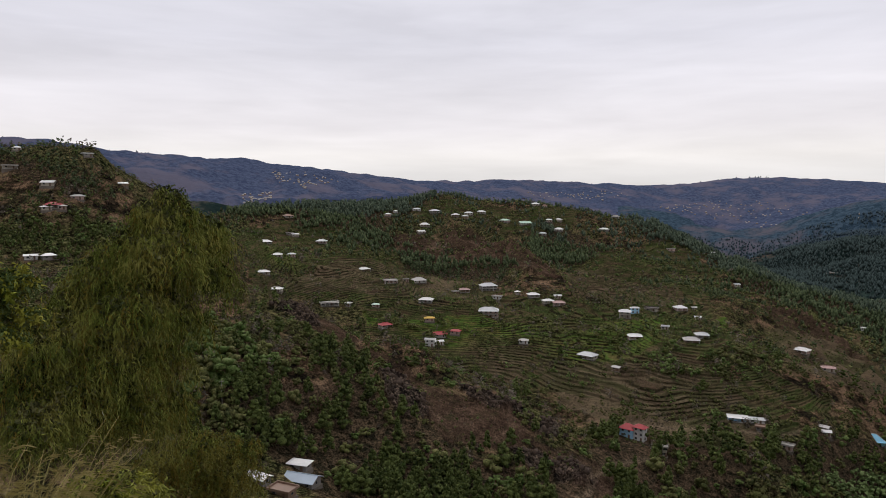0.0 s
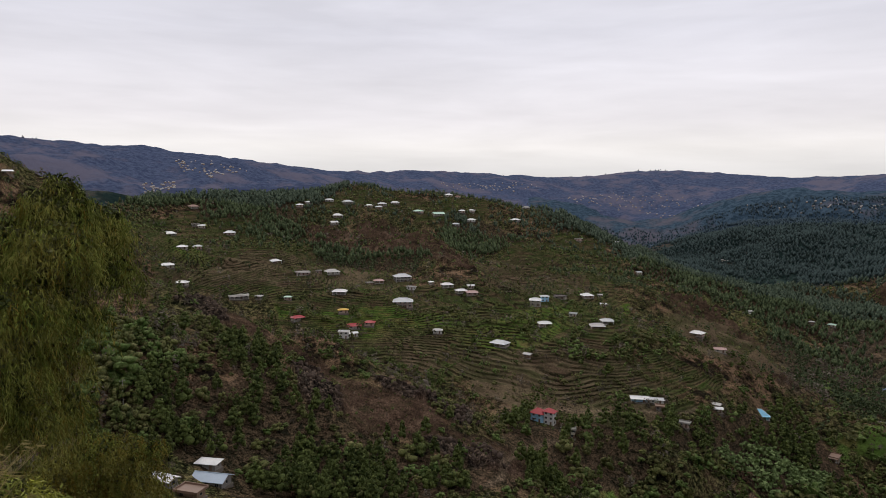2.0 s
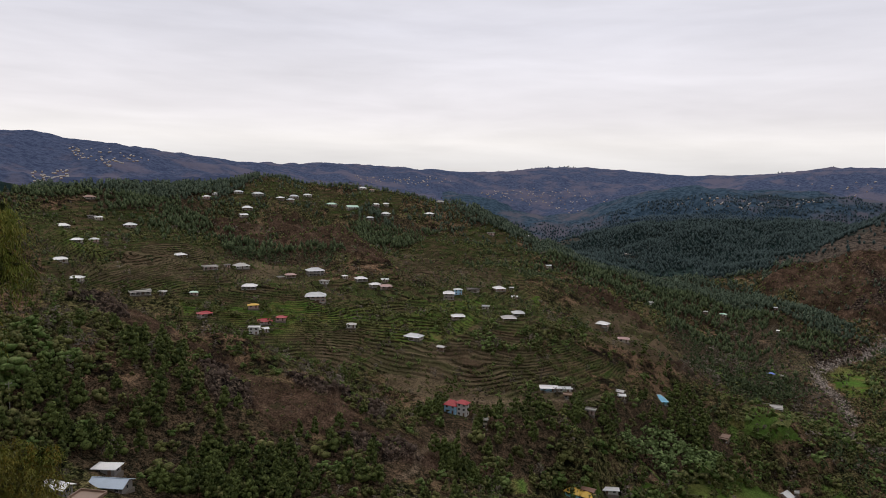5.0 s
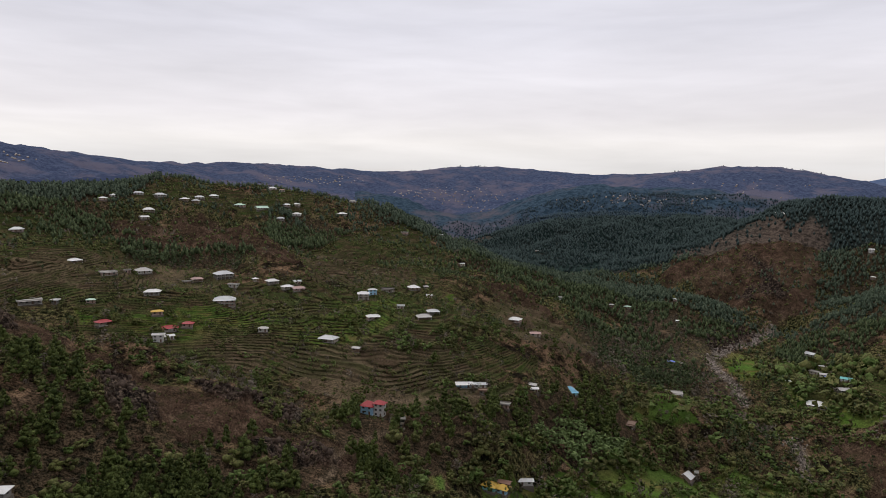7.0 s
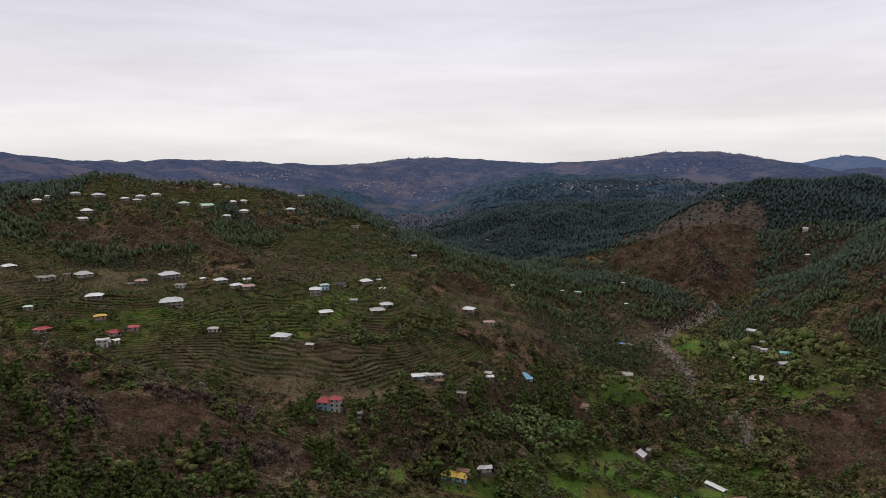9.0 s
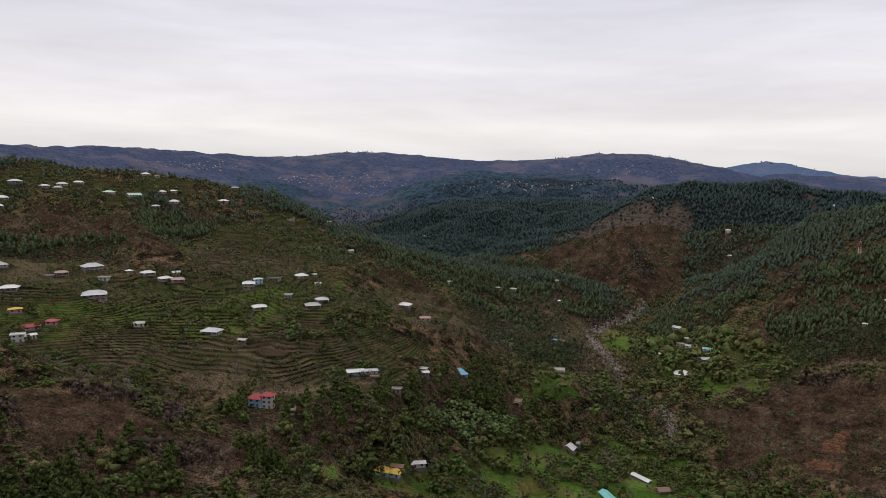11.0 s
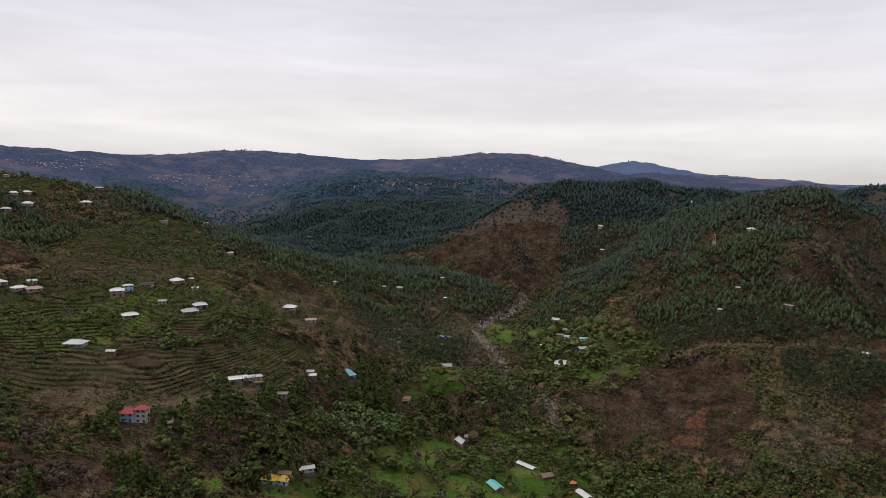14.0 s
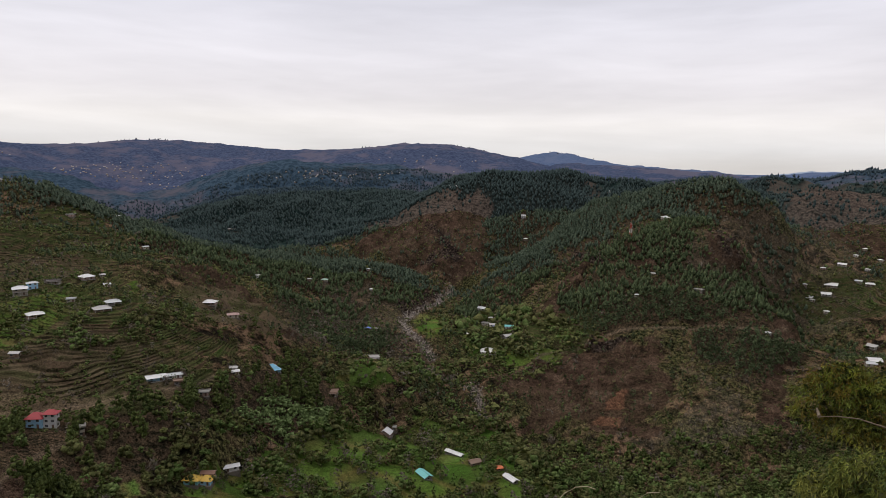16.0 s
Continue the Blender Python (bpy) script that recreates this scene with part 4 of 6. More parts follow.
def house(x, y, w, roof="hip", colour="white", wall="cream", storeys=1, turn=0, deep=0.6, label="", porch=True, cap="", rise=0.0):
    d = max(3.2, w * deep)
    az = math.degrees(math.atan2(x, y))
    spots = [(x, y)] + [(x + a * w / 2, y + b * d / 2) for a in (-1, 1) for b in (-1, 1)]
    heights = [float(height(*p)) for p in spots]
    base = min(min(sum(heights) / 5, heights[0]) - 0.6, min(heights) + 1.2)
    thing = new("house" if w > 6.5 else "shed")
    thing.matrix_basis = pose(x, y, base, 0, 0, turn - az)
    HOUSES.append((x, y, w))
    kinds = {"hip": "hipped", "gable": "gabled", "flat": "flat"}
    tagged(thing, label or f"{storeys}-storey {wall} house with a {kinds[roof]} {colour.replace('_', ' ')} roof on the hillside".replace("1-storey", "low").replace("2-storey", "two-storey").replace("3-storey", "three-storey"),
           "house" if w > 6.5 else "shed", group="hillside houses")
    h = 2.4 * storeys
    part("plinth", solid((-w / 2 - 0.5, -d / 2 - 1.0, min(heights) - base - 2.5, w / 2 + 0.5, d / 2 + 0.3, 0.25)), "stone_plinth", thing, "dry stone terrace wall")
    part("wall", solid((-w / 2, -d / 2, 0.25, w / 2, d / 2, h)), "wall_" + wall, thing)
    up = (rise or 0.27) * d if roof != "flat" else 0
    rf = part("roof", roof_mesh(w, d, h, up, roof), "roof_" + colour, thing)
    if roof == "gable":
        for sx in (-w / 2, w / 2 - 0.15):
            bm = bmesh.new()
            lo = [bm.verts.new((sx + o, yy, h)) for o in (0, 0.15) for yy in (-d / 2, d / 2)]
            hi = [bm.verts.new((sx + o, 0, h + up * 0.86)) for o in (0, 0.15)]
            bm.faces.new((lo[0], hi[0], lo[1]))
            bm.faces.new((lo[2], lo[3], hi[1]))
            part("gable", bm, "wall_" + wall, thing)
    if roof != "flat" and w > 7:
        part("ridge_cap", ridge_caps(w, d, h, up, roof), "roof_" + (cap or colour), rf)
    n = max(2, int(w / 3.2))
    span = w / n
    for s in range(storeys):
        z0 = 0.25 + 2.4 * s
        for k in range(n):
            cx = -w / 2 + span * (k + 0.5)
            if s == 0 and k == n // 2:
                part("door", solid((cx - 0.5, -d / 2 - 0.07, z0, cx + 0.5, -d / 2 + 0.02, z0 + 2.05)), "door", thing)
                continue
            win = part("window", solid((cx - 0.65, -d / 2 - 0.06, z0 + 0.85, cx + 0.65, -d / 2 + 0.02, z0 + 2.05)), "frame", thing)
            part("pane", solid((cx - 0.56, -d / 2 - 0.075, z0 + 0.94, cx - 0.03, -d / 2 - 0.055, z0 + 1.96), (cx + 0.03, -d / 2 - 0.075, z0 + 0.94, cx + 0.56, -d / 2 - 0.055, z0 + 1.96)), "pane", win)
        for side in (-1, 1):
            sx = side * w / 2
            win = part("window", solid((min(sx, sx + side * 0.06), -0.6, z0 + 0.85, max(sx, sx + side * 0.06), 0.6, z0 + 2.1)), "frame", thing)
            part("pane", solid((min(sx + side * 0.055, sx + side * 0.075), -0.5, z0 + 0.95, max(sx + side * 0.055, sx + side * 0.075), 0.5, z0 + 2.0)), "pane", win)
        if porch and w > 8:
            # a verandah along the front of every storey
            part("verandah_floor", solid((-w / 2, -d / 2 - 1.7, z0 - 0.2, w / 2, -d / 2 - 0.002, z0)), "roof_concrete", thing)
            if s == storeys - 1:
                bm = bmesh.new()
                c = [bm.verts.new(p) for p in ((-w / 2 - 0.3, -d / 2 - 2.1, z0 + 2.15), (w / 2 + 0.3, -d / 2 - 2.1, z0 + 2.15), (w / 2 + 0.3, -d / 2, z0 + 2.4), (-w / 2 - 0.3, -d / 2, z0 + 2.4))]
                t = [bm.verts.new(v.co + Vector((0, 0, 0.1))) for v in c]
                bm.faces.new(t)
                bm.faces.new(list(reversed(c)))
                for k in range(4):
                    bm.faces.new((c[k], c[(k + 1) % 4], t[(k + 1) % 4], t[k]))
                part("verandah_roof", bm, "roof_" + colour, thing)
            for k in range(n + 1):
                px = -w / 2 + 0.15 + (w - 0.3) * k / n
                part("post", solid((px - 0.11, -d / 2 - 1.65, z0, px + 0.11, -d / 2 - 1.43, z0 + 2.16)), "wall_" + ("white" if wall != "white" else "cream"), thing)
            if s:
                part("railing", solid((-w / 2, -d / 2 - 1.66, z0 + 0.9, w / 2, -d / 2 - 1.6, z0 + 1.0), (-w / 2, -d / 2 - 1.66, z0 + 0.45, w / 2, -d / 2 - 1.6, z0 + 0.52)), "frame", thing)
    return thing


house(-34, 845, 10.2, 'hip', 'grey', 'white', 1, 7, deep=0.55)
house(-11, 844, 11.4, 'hip', 'grey', 'grey', 1, 28, deep=0.6)
house(-23, 812, 11.5, 'hip', 'white', 'mud', 1, 7, deep=0.7)
house(-27, 795, 9.0, 'gable', 'white', 'cream', 1, 28, deep=0.6)
house(-69, 823, 7.6, 'hip', 'white', 'pink', 1, -16, deep=0.7)
house(33, 849, 10.8, 'hip', 'grey', 'cream', 1, 4, deep=0.6)
house(50, 862, 10.4, 'hip', 'white', 'cream', 1, 10, deep=0.55)
house(28, 827, 7.6, 'hip', 'grey', 'mud', 1, -21, deep=0.6)
house(16, 828, 8.2, 'hip', 'white', 'mud', 1, -30, deep=0.55)
house(79, 838, 11.2, 'hip', 'pale_green', 'pink', 1, -28, deep=0.6)
house(104, 834, 14.1, 'gable', 'pale_green', 'cream', 1, 22, deep=0.6)
house(127, 901, 9.5, 'hip', 'white', 'cream', 1, 8, deep=0.7)
house(138, 891, 6.9, 'hip', 'rust', 'cream', 1, -5, deep=0.7)
house(137, 847, 8.3, 'hip', 'white', 'pink', 1, -2, deep=0.6)
house(150, 850, 7.8, 'hip', 'white', 'cream', 1, -28, deep=0.6)
house(147, 832, 10.5, 'hip', 'white', 'white', 1, -14, deep=0.7)
house(124, 814, 8.6, 'hip', 'grey', 'grey', 1, -4, deep=0.6)
house(-135, 727, 11.2, 'hip', 'grey', 'pink', 1, -8, deep=0.7)
house(-163, 721, 7.0, 'gable', 'white', 'cream', 1, 7, deep=0.6)
house(-74, 608, 9.4, 'hip', 'white', 'mud', 1, 28, deep=0.6)
house(-46, 566, 10.8, 'flat', 'concrete', 'pink', 1, 12, deep=0.7)
house(-22, 588, 11.7, 'hip', 'dull', 'white', 1, 14, deep=0.7)
house(-33, 579, 4.1, 'flat', 'concrete', 'pink', 1, 6, deep=0.55)
house(19, 574, 8.1, 'hip', 'pink', 'mud', 1, 11, deep=0.55)
house(11, 571, 4.9, 'flat', 'concrete', 'mud', 1, 23, deep=0.7)
house(-13, 505, 10.0, 'hip', 'white', 'grey', 1, -12, deep=0.55)
house(64, 559, 4.0, 'hip', 'white', 'cream', 1, 24, deep=0.55)
house(77, 555, 9.0, 'hip', 'white', 'grey', 1, 21, deep=0.6)
house(46, 552, 6.6, 'flat', 'dull', 'white', 1, -29, deep=0.6)
house(87, 540, 8.4, 'hip', 'white', 'cream', 1, 25, deep=0.55)
house(95, 532, 9.0, 'hip', 'pink', 'pink', 1, 9, deep=0.55)
house(96, 544, 5.4, 'gable', 'grey', 'cream', 1, 15, deep=0.7)
house(-88, 501, 13.4, 'flat', 'concrete', 'grey', 1, 5, deep=0.6)
house(-52, 504, 5.3, 'hip', 'pale_green', 'pink', 1, -15, deep=0.55)
house(-73, 501, 3.5, 'flat', 'white', 'grey', 1, -30, deep=0.55)
house(-10, 479, 6.8, 'hip', 'yellow', 'pink', 1, 4, deep=0.55)
house(56, 449, 6.0, 'hip', 'dull', 'white', 1, -4, deep=0.7)
house(207, 841, 11.1, 'hip', 'white', 'grey', 1, -21, deep=0.6)
house(233, 885, 9.2, 'hip', 'concrete', 'grey', 1, -7, deep=0.55)
house(341, 824, 5.0, 'hip', 'grey', 'cream', 1, 11, deep=0.7)
house(732, 1666, 6.7, 'gable', 'grey', 'pink', 1, -24, deep=0.7)
house(169, 525, 9.0, 'flat', 'dark', 'cream', 1, -14, deep=0.7)
house(210, 542, 3.3, 'gable', 'dull', 'grey', 1, 5, deep=0.55)
house(205, 521, 4.3, 'gable', 'grey', 'cream', 1, 7, deep=0.6)
house(159, 463, 4.8, 'flat', 'grey', 'cream', 1, -6, deep=0.7)
house(136, 458, 8.9, 'hip', 'white', 'pink', 1, 10, deep=0.55)
house(168, 437, 9.6, 'hip', 'dull', 'mud', 1, 10, deep=0.6)
house(177, 442, 8.1, 'hip', 'grey', 'grey', 1, 13, deep=0.6)
house(97, 431, 11.2, 'hip', 'grey', 'cream', 1, -29, deep=0.55)
house(110, 407, 4.5, 'gable', 'dull', 'mud', 1, -29, deep=0.6)
house(208, 348, 4.1, 'gable', 'dull', 'grey', 1, -19, deep=0.6)
house(178, 329, 4.8, 'flat', 'concrete', 'pink', 1, -14, deep=0.6)
house(-266, 444, 7.7, 'gable', 'white', 'cream', 1, -24, deep=0.7)
house(-235, 482, 6.4, 'gable', 'white', 'mud', 1, 17, deep=0.6)
house(-244, 439, 7.7, 'hip', 'dull', 'pink', 1, -16, deep=0.55)
house(-252, 425, 9.1, 'hip', 'red', 'grey', 1, -19, deep=0.7)
house(-254, 420, 6.0, 'hip', 'white', 'cream', 1, 11, deep=0.55)
house(-246, 424, 4.7, 'hip', 'dull', 'pink', 1, -10, deep=0.7)
house(-233, 369, 6.4, 'gable', 'white', 'white', 1, -2, deep=0.55)
house(-225, 372, 7.0, 'hip', 'white', 'grey', 1, 17, deep=0.7)
house(-311, 483, 5.5, 'hip', 'white', 'cream', 1, -13, deep=0.55)
house(-303, 461, 8.8, 'flat', 'concrete', 'cream', 1, 3, deep=0.55)
house(-260, 483, 6.3, 'flat', 'grey', 'grey', 1, 21, deep=0.55)
house(-164, 326, 3.0, 'gable', 'white', 'grey', 1, -9, deep=0.7)
house(-186, 684, 12.3, 'hip', 'white', 'grey', 1, 7, deep=0.6)
house(-169, 721, 7.0, 'flat', 'concrete', 'grey', 1, 3, deep=0.6)
house(-148, 583, 8.1, 'hip', 'white', 'cream', 1, -8, deep=0.6)
house(-142, 514, 9.3, 'hip', 'white', 'cream', 1, 6, deep=0.55)
house(-127, 496, 8.3, 'hip', 'white', 'cream', 1, -21, deep=0.55)
house(-182, 769, 10.7, 'hip', 'rust', 'cream', 1, 30, deep=0.7)
house(-141, 607, 6.8, 'hip', 'grey', 'pink', 1, -3, deep=0.7)
house(-60, 834, 5.3, 'hip', 'white', 'white', 1, -28, deep=0.7)
house(40, 578, 13.9, 'hip', 'grey', 'grey', 2, 17, deep=0.6)
house(35, 499, 14.8, 'hip', 'grey', 'pink', 2, 0, deep=0.6)
house(-42, 468, 8.3, 'hip', 'red', 'cream', 1, 26, deep=0.55)
house(-2, 464, 8.9, 'hip', 'red', 'white', 1, 5, deep=0.55)
house(9, 467, 6.6, 'hip', 'red', 'pink', 1, -15, deep=0.7)
house(-9, 449, 6.4, 'flat', 'white', 'white', 2, -10, deep=0.55)
house(-3, 454, 5.8, 'gable', 'white', 'white', 1, 20, deep=0.55)
house(143, 509, 8.5, 'hip', 'white', 'cream', 2, 0, deep=0.7)
house(153, 517, 6.4, 'hip', 'grey', 'blue', 2, 10, deep=0.55)
house(195, 534, 8.8, 'hip', 'white', 'pink', 1, 27, deep=0.7)
house(161, 350, 9.6, 'gable', 'white', 'blue', 1, 8, deep=0.35, label='long sky-blue school wing with a white sheet roof')
house(170, 347, 7.9, 'gable', 'grey', 'white', 1, 8, deep=0.4)
house(169, 340, 4.1, 'flat', 'brown', 'grey', 1, 0, deep=0.55)
house(251, 372, 9.4, 'hip', 'blue', 'aqua', 1, 20, deep=0.8, cap='white', rise=0.42, label='square house with a bright sky-blue hipped roof')
house(96, 331, 6.9, 'hip', 'red', 'blue', 2, -25, deep=0.8, cap='white', rise=0.42, label='pale blue house with a red hipped roof and balconies')
house(101, 327, 5.5, 'hip', 'red', 'white', 3, -25, deep=0.7, cap='white', rise=0.42, label='three-storey wing with a red roof and open balconies')
house(109, 313, 1.9, 'flat', 'concrete', 'cream', 2, 0, deep=0.55)
house(-45, 203, 10.1, 'gable', 'steel', 'grey', 1, -32, deep=0.55, porch=False, label='grey-blue metal-roofed house among trees')
house(-47, 186, 6.6, 'flat', 'brown', 'mud', 1, -38, deep=0.6, porch=False)
house(-56, 192, 7.6, 'gable', 'white', 'grey', 1, -48, deep=0.22, porch=False)
house(-109, 202, 3.0, 'gable', 'white', 'grey', 1, 0, deep=0.7)
house(-48, 213, 6.6, 'hip', 'white', 'grey', 1, -30, deep=0.6, porch=False, label='house with a curved white roof behind bare saplings')
house(839, 170, 11.1, 'gable', 'grey', 'cream', 1, -20, deep=0.6)
house(851, 154, 9.8, 'gable', 'white', 'white', 1, 12, deep=0.7)
house(871, 153, 13.0, 'gable', 'white', 'pink', 1, -4, deep=0.7)
house(909, 150, 8.7, 'gable', 'white', 'cream', 1, -9, deep=0.6)
house(892, 167, 5.1, 'hip', 'white', 'pink', 1, 0, deep=0.6)
house(948, 143, 4.8, 'hip', 'white', 'white', 1, -18, deep=0.7)
house(981, 138, 4.5, 'hip', 'white', 'cream', 1, -20, deep=0.6)
house(923, 126, 4.7, 'hip', 'white', 'white', 1, 22, deep=0.6)
house(882, 116, 8.9, 'hip', 'white', 'mud', 1, 6, deep=0.55)
house(885, 128, 6.8, 'gable', 'grey', 'grey', 1, -15, deep=0.6)
house(846, 176, 5.0, 'hip', 'grey', 'pink', 1, 3, deep=0.6)
house(835, 164, 4.5, 'hip', 'dull', 'cream', 1, 0, deep=0.55)
house(814, 145, 4.7, 'hip', 'white', 'cream', 1, 19, deep=0.55)
house(960, 118, 4.8, 'hip', 'white', 'cream', 1, -27, deep=0.6)
house(766, 314, 8.6, 'hip', 'white', 'cream', 1, 24, deep=0.7)
house(646, 274, 4.1, 'gable', 'dull', 'pink', 1, 1, deep=0.55)
house(637, 223, 7.7, 'flat', 'concrete', 'grey', 1, -26, deep=0.6)
house(1082, 550, 12.3, 'hip', 'white', 'cream', 1, 11, deep=0.7)
house(1107, 530, 8.2, 'hip', 'dull', 'grey', 1, -7, deep=0.55)
house(919, 778, 15.3, 'gable', 'white', 'grey', 1, -3, deep=0.55)
house(898, 607, 6.8, 'gable', 'white', 'white', 2, 5, deep=0.7)
house(869, 582, 5.8, 'hip', 'white', 'mud', 1, -6, deep=0.7)
house(594, 455, 8.5, 'gable', 'grey', 'white', 1, -28, deep=0.6)
house(594, 267, 3.4, 'hip', 'grey', 'cream', 1, 8, deep=0.6)
house(606, 72, 9.1, 'gable', 'white', 'mud', 1, 21, deep=0.7)
house(763, 93, 9.0, 'gable', 'dull', 'cream', 1, -27, deep=0.7)
house(599, 73, 7.1, 'gable', 'grey', 'cream', 1, 18, deep=0.7)
house(522, 418, 7.1, 'gable', 'white', 'grey', 1, -4, deep=0.6)
house(553, 418, 7.8, 'flat', 'concrete', 'cream', 1, -29, deep=0.55)
house(548, 405, 6.2, 'gable', 'dull', 'white', 1, 4, deep=0.7)
house(544, 398, 3.8, 'hip', 'indigo', 'pink', 1, -26, deep=0.6)
house(547, 383, 8.0, 'gable', 'teal', 'white', 1, -3, deep=0.55)
house(523, 368, 8.1, 'gable', 'dull', 'cream', 1, 29, deep=0.6)
house(567, 421, 5.5, 'hip', 'dull', 'pink', 1, 20, deep=0.55)
house(523, 373, 5.4, 'flat', 'concrete', 'cream', 1, 14, deep=0.55)
house(317, 246, 6.8, 'gable', 'brown', 'mud', 1, 30, deep=0.7)
house(321, 229, 3.9, 'hip', 'orange', 'mud', 1, 24, deep=0.7)
house(207, 345, 4.0, 'gable', 'white', 'cream', 1, 12, deep=0.7)
house(290, 358, 10.5, 'flat', 'brown', 'mud', 1, -10, deep=0.7)
house(378, 410, 13.3, 'flat', 'concrete', 'grey', 1, 4, deep=0.55)
house(444, 487, 6.0, 'hip', 'indigo', 'white', 1, 21, deep=0.7)
house(451, 483, 4.2, 'flat', 'concrete', 'mud', 1, -30, deep=0.6)
house(269, 483, 10.0, 'hip', 'white', 'pink', 1, -21, deep=0.6)
house(248, 414, 7.3, 'hip', 'pink', 'cream', 1, 3, deep=0.55)
house(278, 796, 7.6, 'flat', 'concrete', 'pink', 1, -24, deep=0.7)
house(411, 633, 3.5, 'flat', 'white', 'white', 2, 26, deep=0.55)
house(495, 619, 7.1, 'hip', 'pale_green', 'cream', 1, -9, deep=0.55)
house(316, 699, 5.6, 'gable', 'grey', 'cream', 1, 24, deep=0.55)
house(475, 623, 4.8, 'hip', 'dull', 'mud', 1, 0, deep=0.7)
house(529, 574, 3.8, 'hip', 'white', 'grey', 1, 21, deep=0.55)
house(562, 615, 4.1, 'hip', 'grey', 'pink', 1, 2, deep=0.7)
house(616, 153, 3.8, 'gable', 'grey', 'white', 1, -24, deep=0.7)
house(652, 1086, 16.6, 'flat', 'concrete', 'mud', 1, -24, deep=0.7)
house(492, 368, 13.9, 'hip', 'white', 'pink', 2, 0, deep=0.7)
house(321, 266, 13.0, 'gable', 'white', 'grey', 1, -38, deep=0.22, porch=False, label='long narrow white-roofed poultry shed')
house(315, 216, 9.7, 'gable', 'white', 'grey', 1, -50, deep=0.4, porch=False)
house(167, 288, 11.0, 'gable', 'white', 'white', 1, 10, deep=0.22, porch=False, label='long low white shed beside the orchard')
house(146, 283, 6.9, 'hip', 'yellow', 'aqua', 1, -25, deep=0.8, cap='white', rise=0.36, label='aqua house with a bright yellow hipped roof')
house(151, 279, 5.3, 'hip', 'yellow', 'blue', 1, -25, deep=0.9, cap='white', rise=0.4, label='pale blue wing with a bright yellow hipped roof')
house(153, 281, 5.8, 'gable', 'rust', 'mud', 1, -20, deep=0.4, porch=False)
house(278, 254, 10.2, 'gable', 'teal', 'grey', 1, -58, deep=0.5, porch=False, label='long barn with a bright teal sheet roof')
house(315, 326, 6.6, 'gable', 'white', 'pink', 1, 70, deep=1.25, cap='red', rise=0.34, label='small house with a white gabled roof in the meadow')
house(323, 325, 1.6, 'flat', 'dull', 'white', 1, 0, deep=0.7)


# ---- trees and scrub ----
TREES = np.random.RandomState(11)


PINES = ("pine", "mid_pine", "far_pine")
# tufts of foliage and loose sprays on one plant, from the nearest belt to the furthest
BELTS = {"pine": ((11, 96), (6, 24), (3, 8), (0, 5)), "leafy": ((6, 36), (4, 8), (2, 3), (0, 2)), "grey": ((0, 70), (0, 34), (0, 14), (0, 6))}


def boughs(kind, n, rng):
    """Centres of the tufts of a plant one metre high, their bearing, reach and flatness."""
    u, ang = (np.arange(n) + rng.rand(n)) / n, np.arange(n) * 2.4 + rng.rand(n) * 1.1
    lobe = 0.8 + 0.4 * rng.rand(n)
    if kind in PINES:
        z = 0.28 + 0.66 * u
        rad = (0.30 * (1 - u) ** 0.75 * (0.62 + 0.38 * np.clip(u * 4, 0, 1)) + 0.015) * lobe
        grip, flat = 0.058, 0.9
    elif kind in ("grey", "rust", "tussock"):
        z = 0.16 + 0.78 * u
        rad = 0.40 * np.sqrt(np.clip(1 - (2 * u - 0.9) ** 2 * 0.85, 0.02, 1)) * lobe
        grip, flat = 0.13, 1.0
    else:
        z = 0.16 + 0.66 * u ** 0.8
        rad = 0.44 * np.sqrt(np.clip(1 - (1.5 * u - 0.5) ** 2, 0.02, 1)) * lobe
        grip, flat = 0.125, 0.8
    hub = np.stack([0.72 * rad * np.cos(ang), 0.72 * rad * np.sin(ang), z], -1)
    return hub, ang, 0.35 * rad + grip, flat


def sprays(kind, count, rng):
    """Small loose leaf triangles round the boughs, each facing out of its tuft: corners (count, 3, 3)."""
    n = int(np.clip(count // 6, 3, 22))
    hub, ang, reach, flat = boughs(kind, n, rng)
    pick = np.arange(count) % n
    d = rng.normal(size=(count, 3))
    d[:, 2] += 0.25
    d /= np.linalg.norm(d, axis=1)[:, None]
    away = np.stack([np.cos(ang), np.sin(ang), np.zeros(n)], -1)[pick]
    c = hub[pick] + d * reach[pick][:, None] * (0.8 + 0.35 * rng.rand(count))[:, None] * np.array((1, 1, flat))
    nrm = d + 0.3 * away + rng.normal(0, 0.28, (count, 3))
    nrm /= np.linalg.norm(nrm, axis=1)[:, None]
    a = np.cross(nrm, rng.normal(size=(count, 3)))
    a /= np.linalg.norm(a, axis=1)[:, None]
    b = np.cross(nrm, a)
    size = (0.078 if kind in PINES else 0.10) * (40 / count) ** 0.4 * (0.6 + 0.7 * rng.rand(count))[:, None]
    return np.stack([c + a * size, c + (-0.5 * a + 0.8 * b) * size, c + (-0.5 * a - 0.8 * b) * size], 1)


def ball(fine):
    bm = bmesh.new()
    if fine:
        bmesh.ops.create_icosphere(bm, subdivisions=fine, radius=1)
    else:
        c = [bm.verts.new(p) for p in ((0, 0, 1), (1, 0, 0), (0, 1, 0), (-1, 0, 0), (0, -1, 0), (0, 0, -0.8))]
        for k in range(4):
            bm.faces.new((c[0], c[1 + k], c[1 + (k + 1) % 4]))
            bm.faces.new((c[5], c[1 + (k + 1) % 4], c[1 + k]))
    bm.verts.index_update()
    out = np.array([v.co for v in bm.verts]), np.array([[v.index for v in f.verts] for f in bm.faces])
    bm.free()
    return out


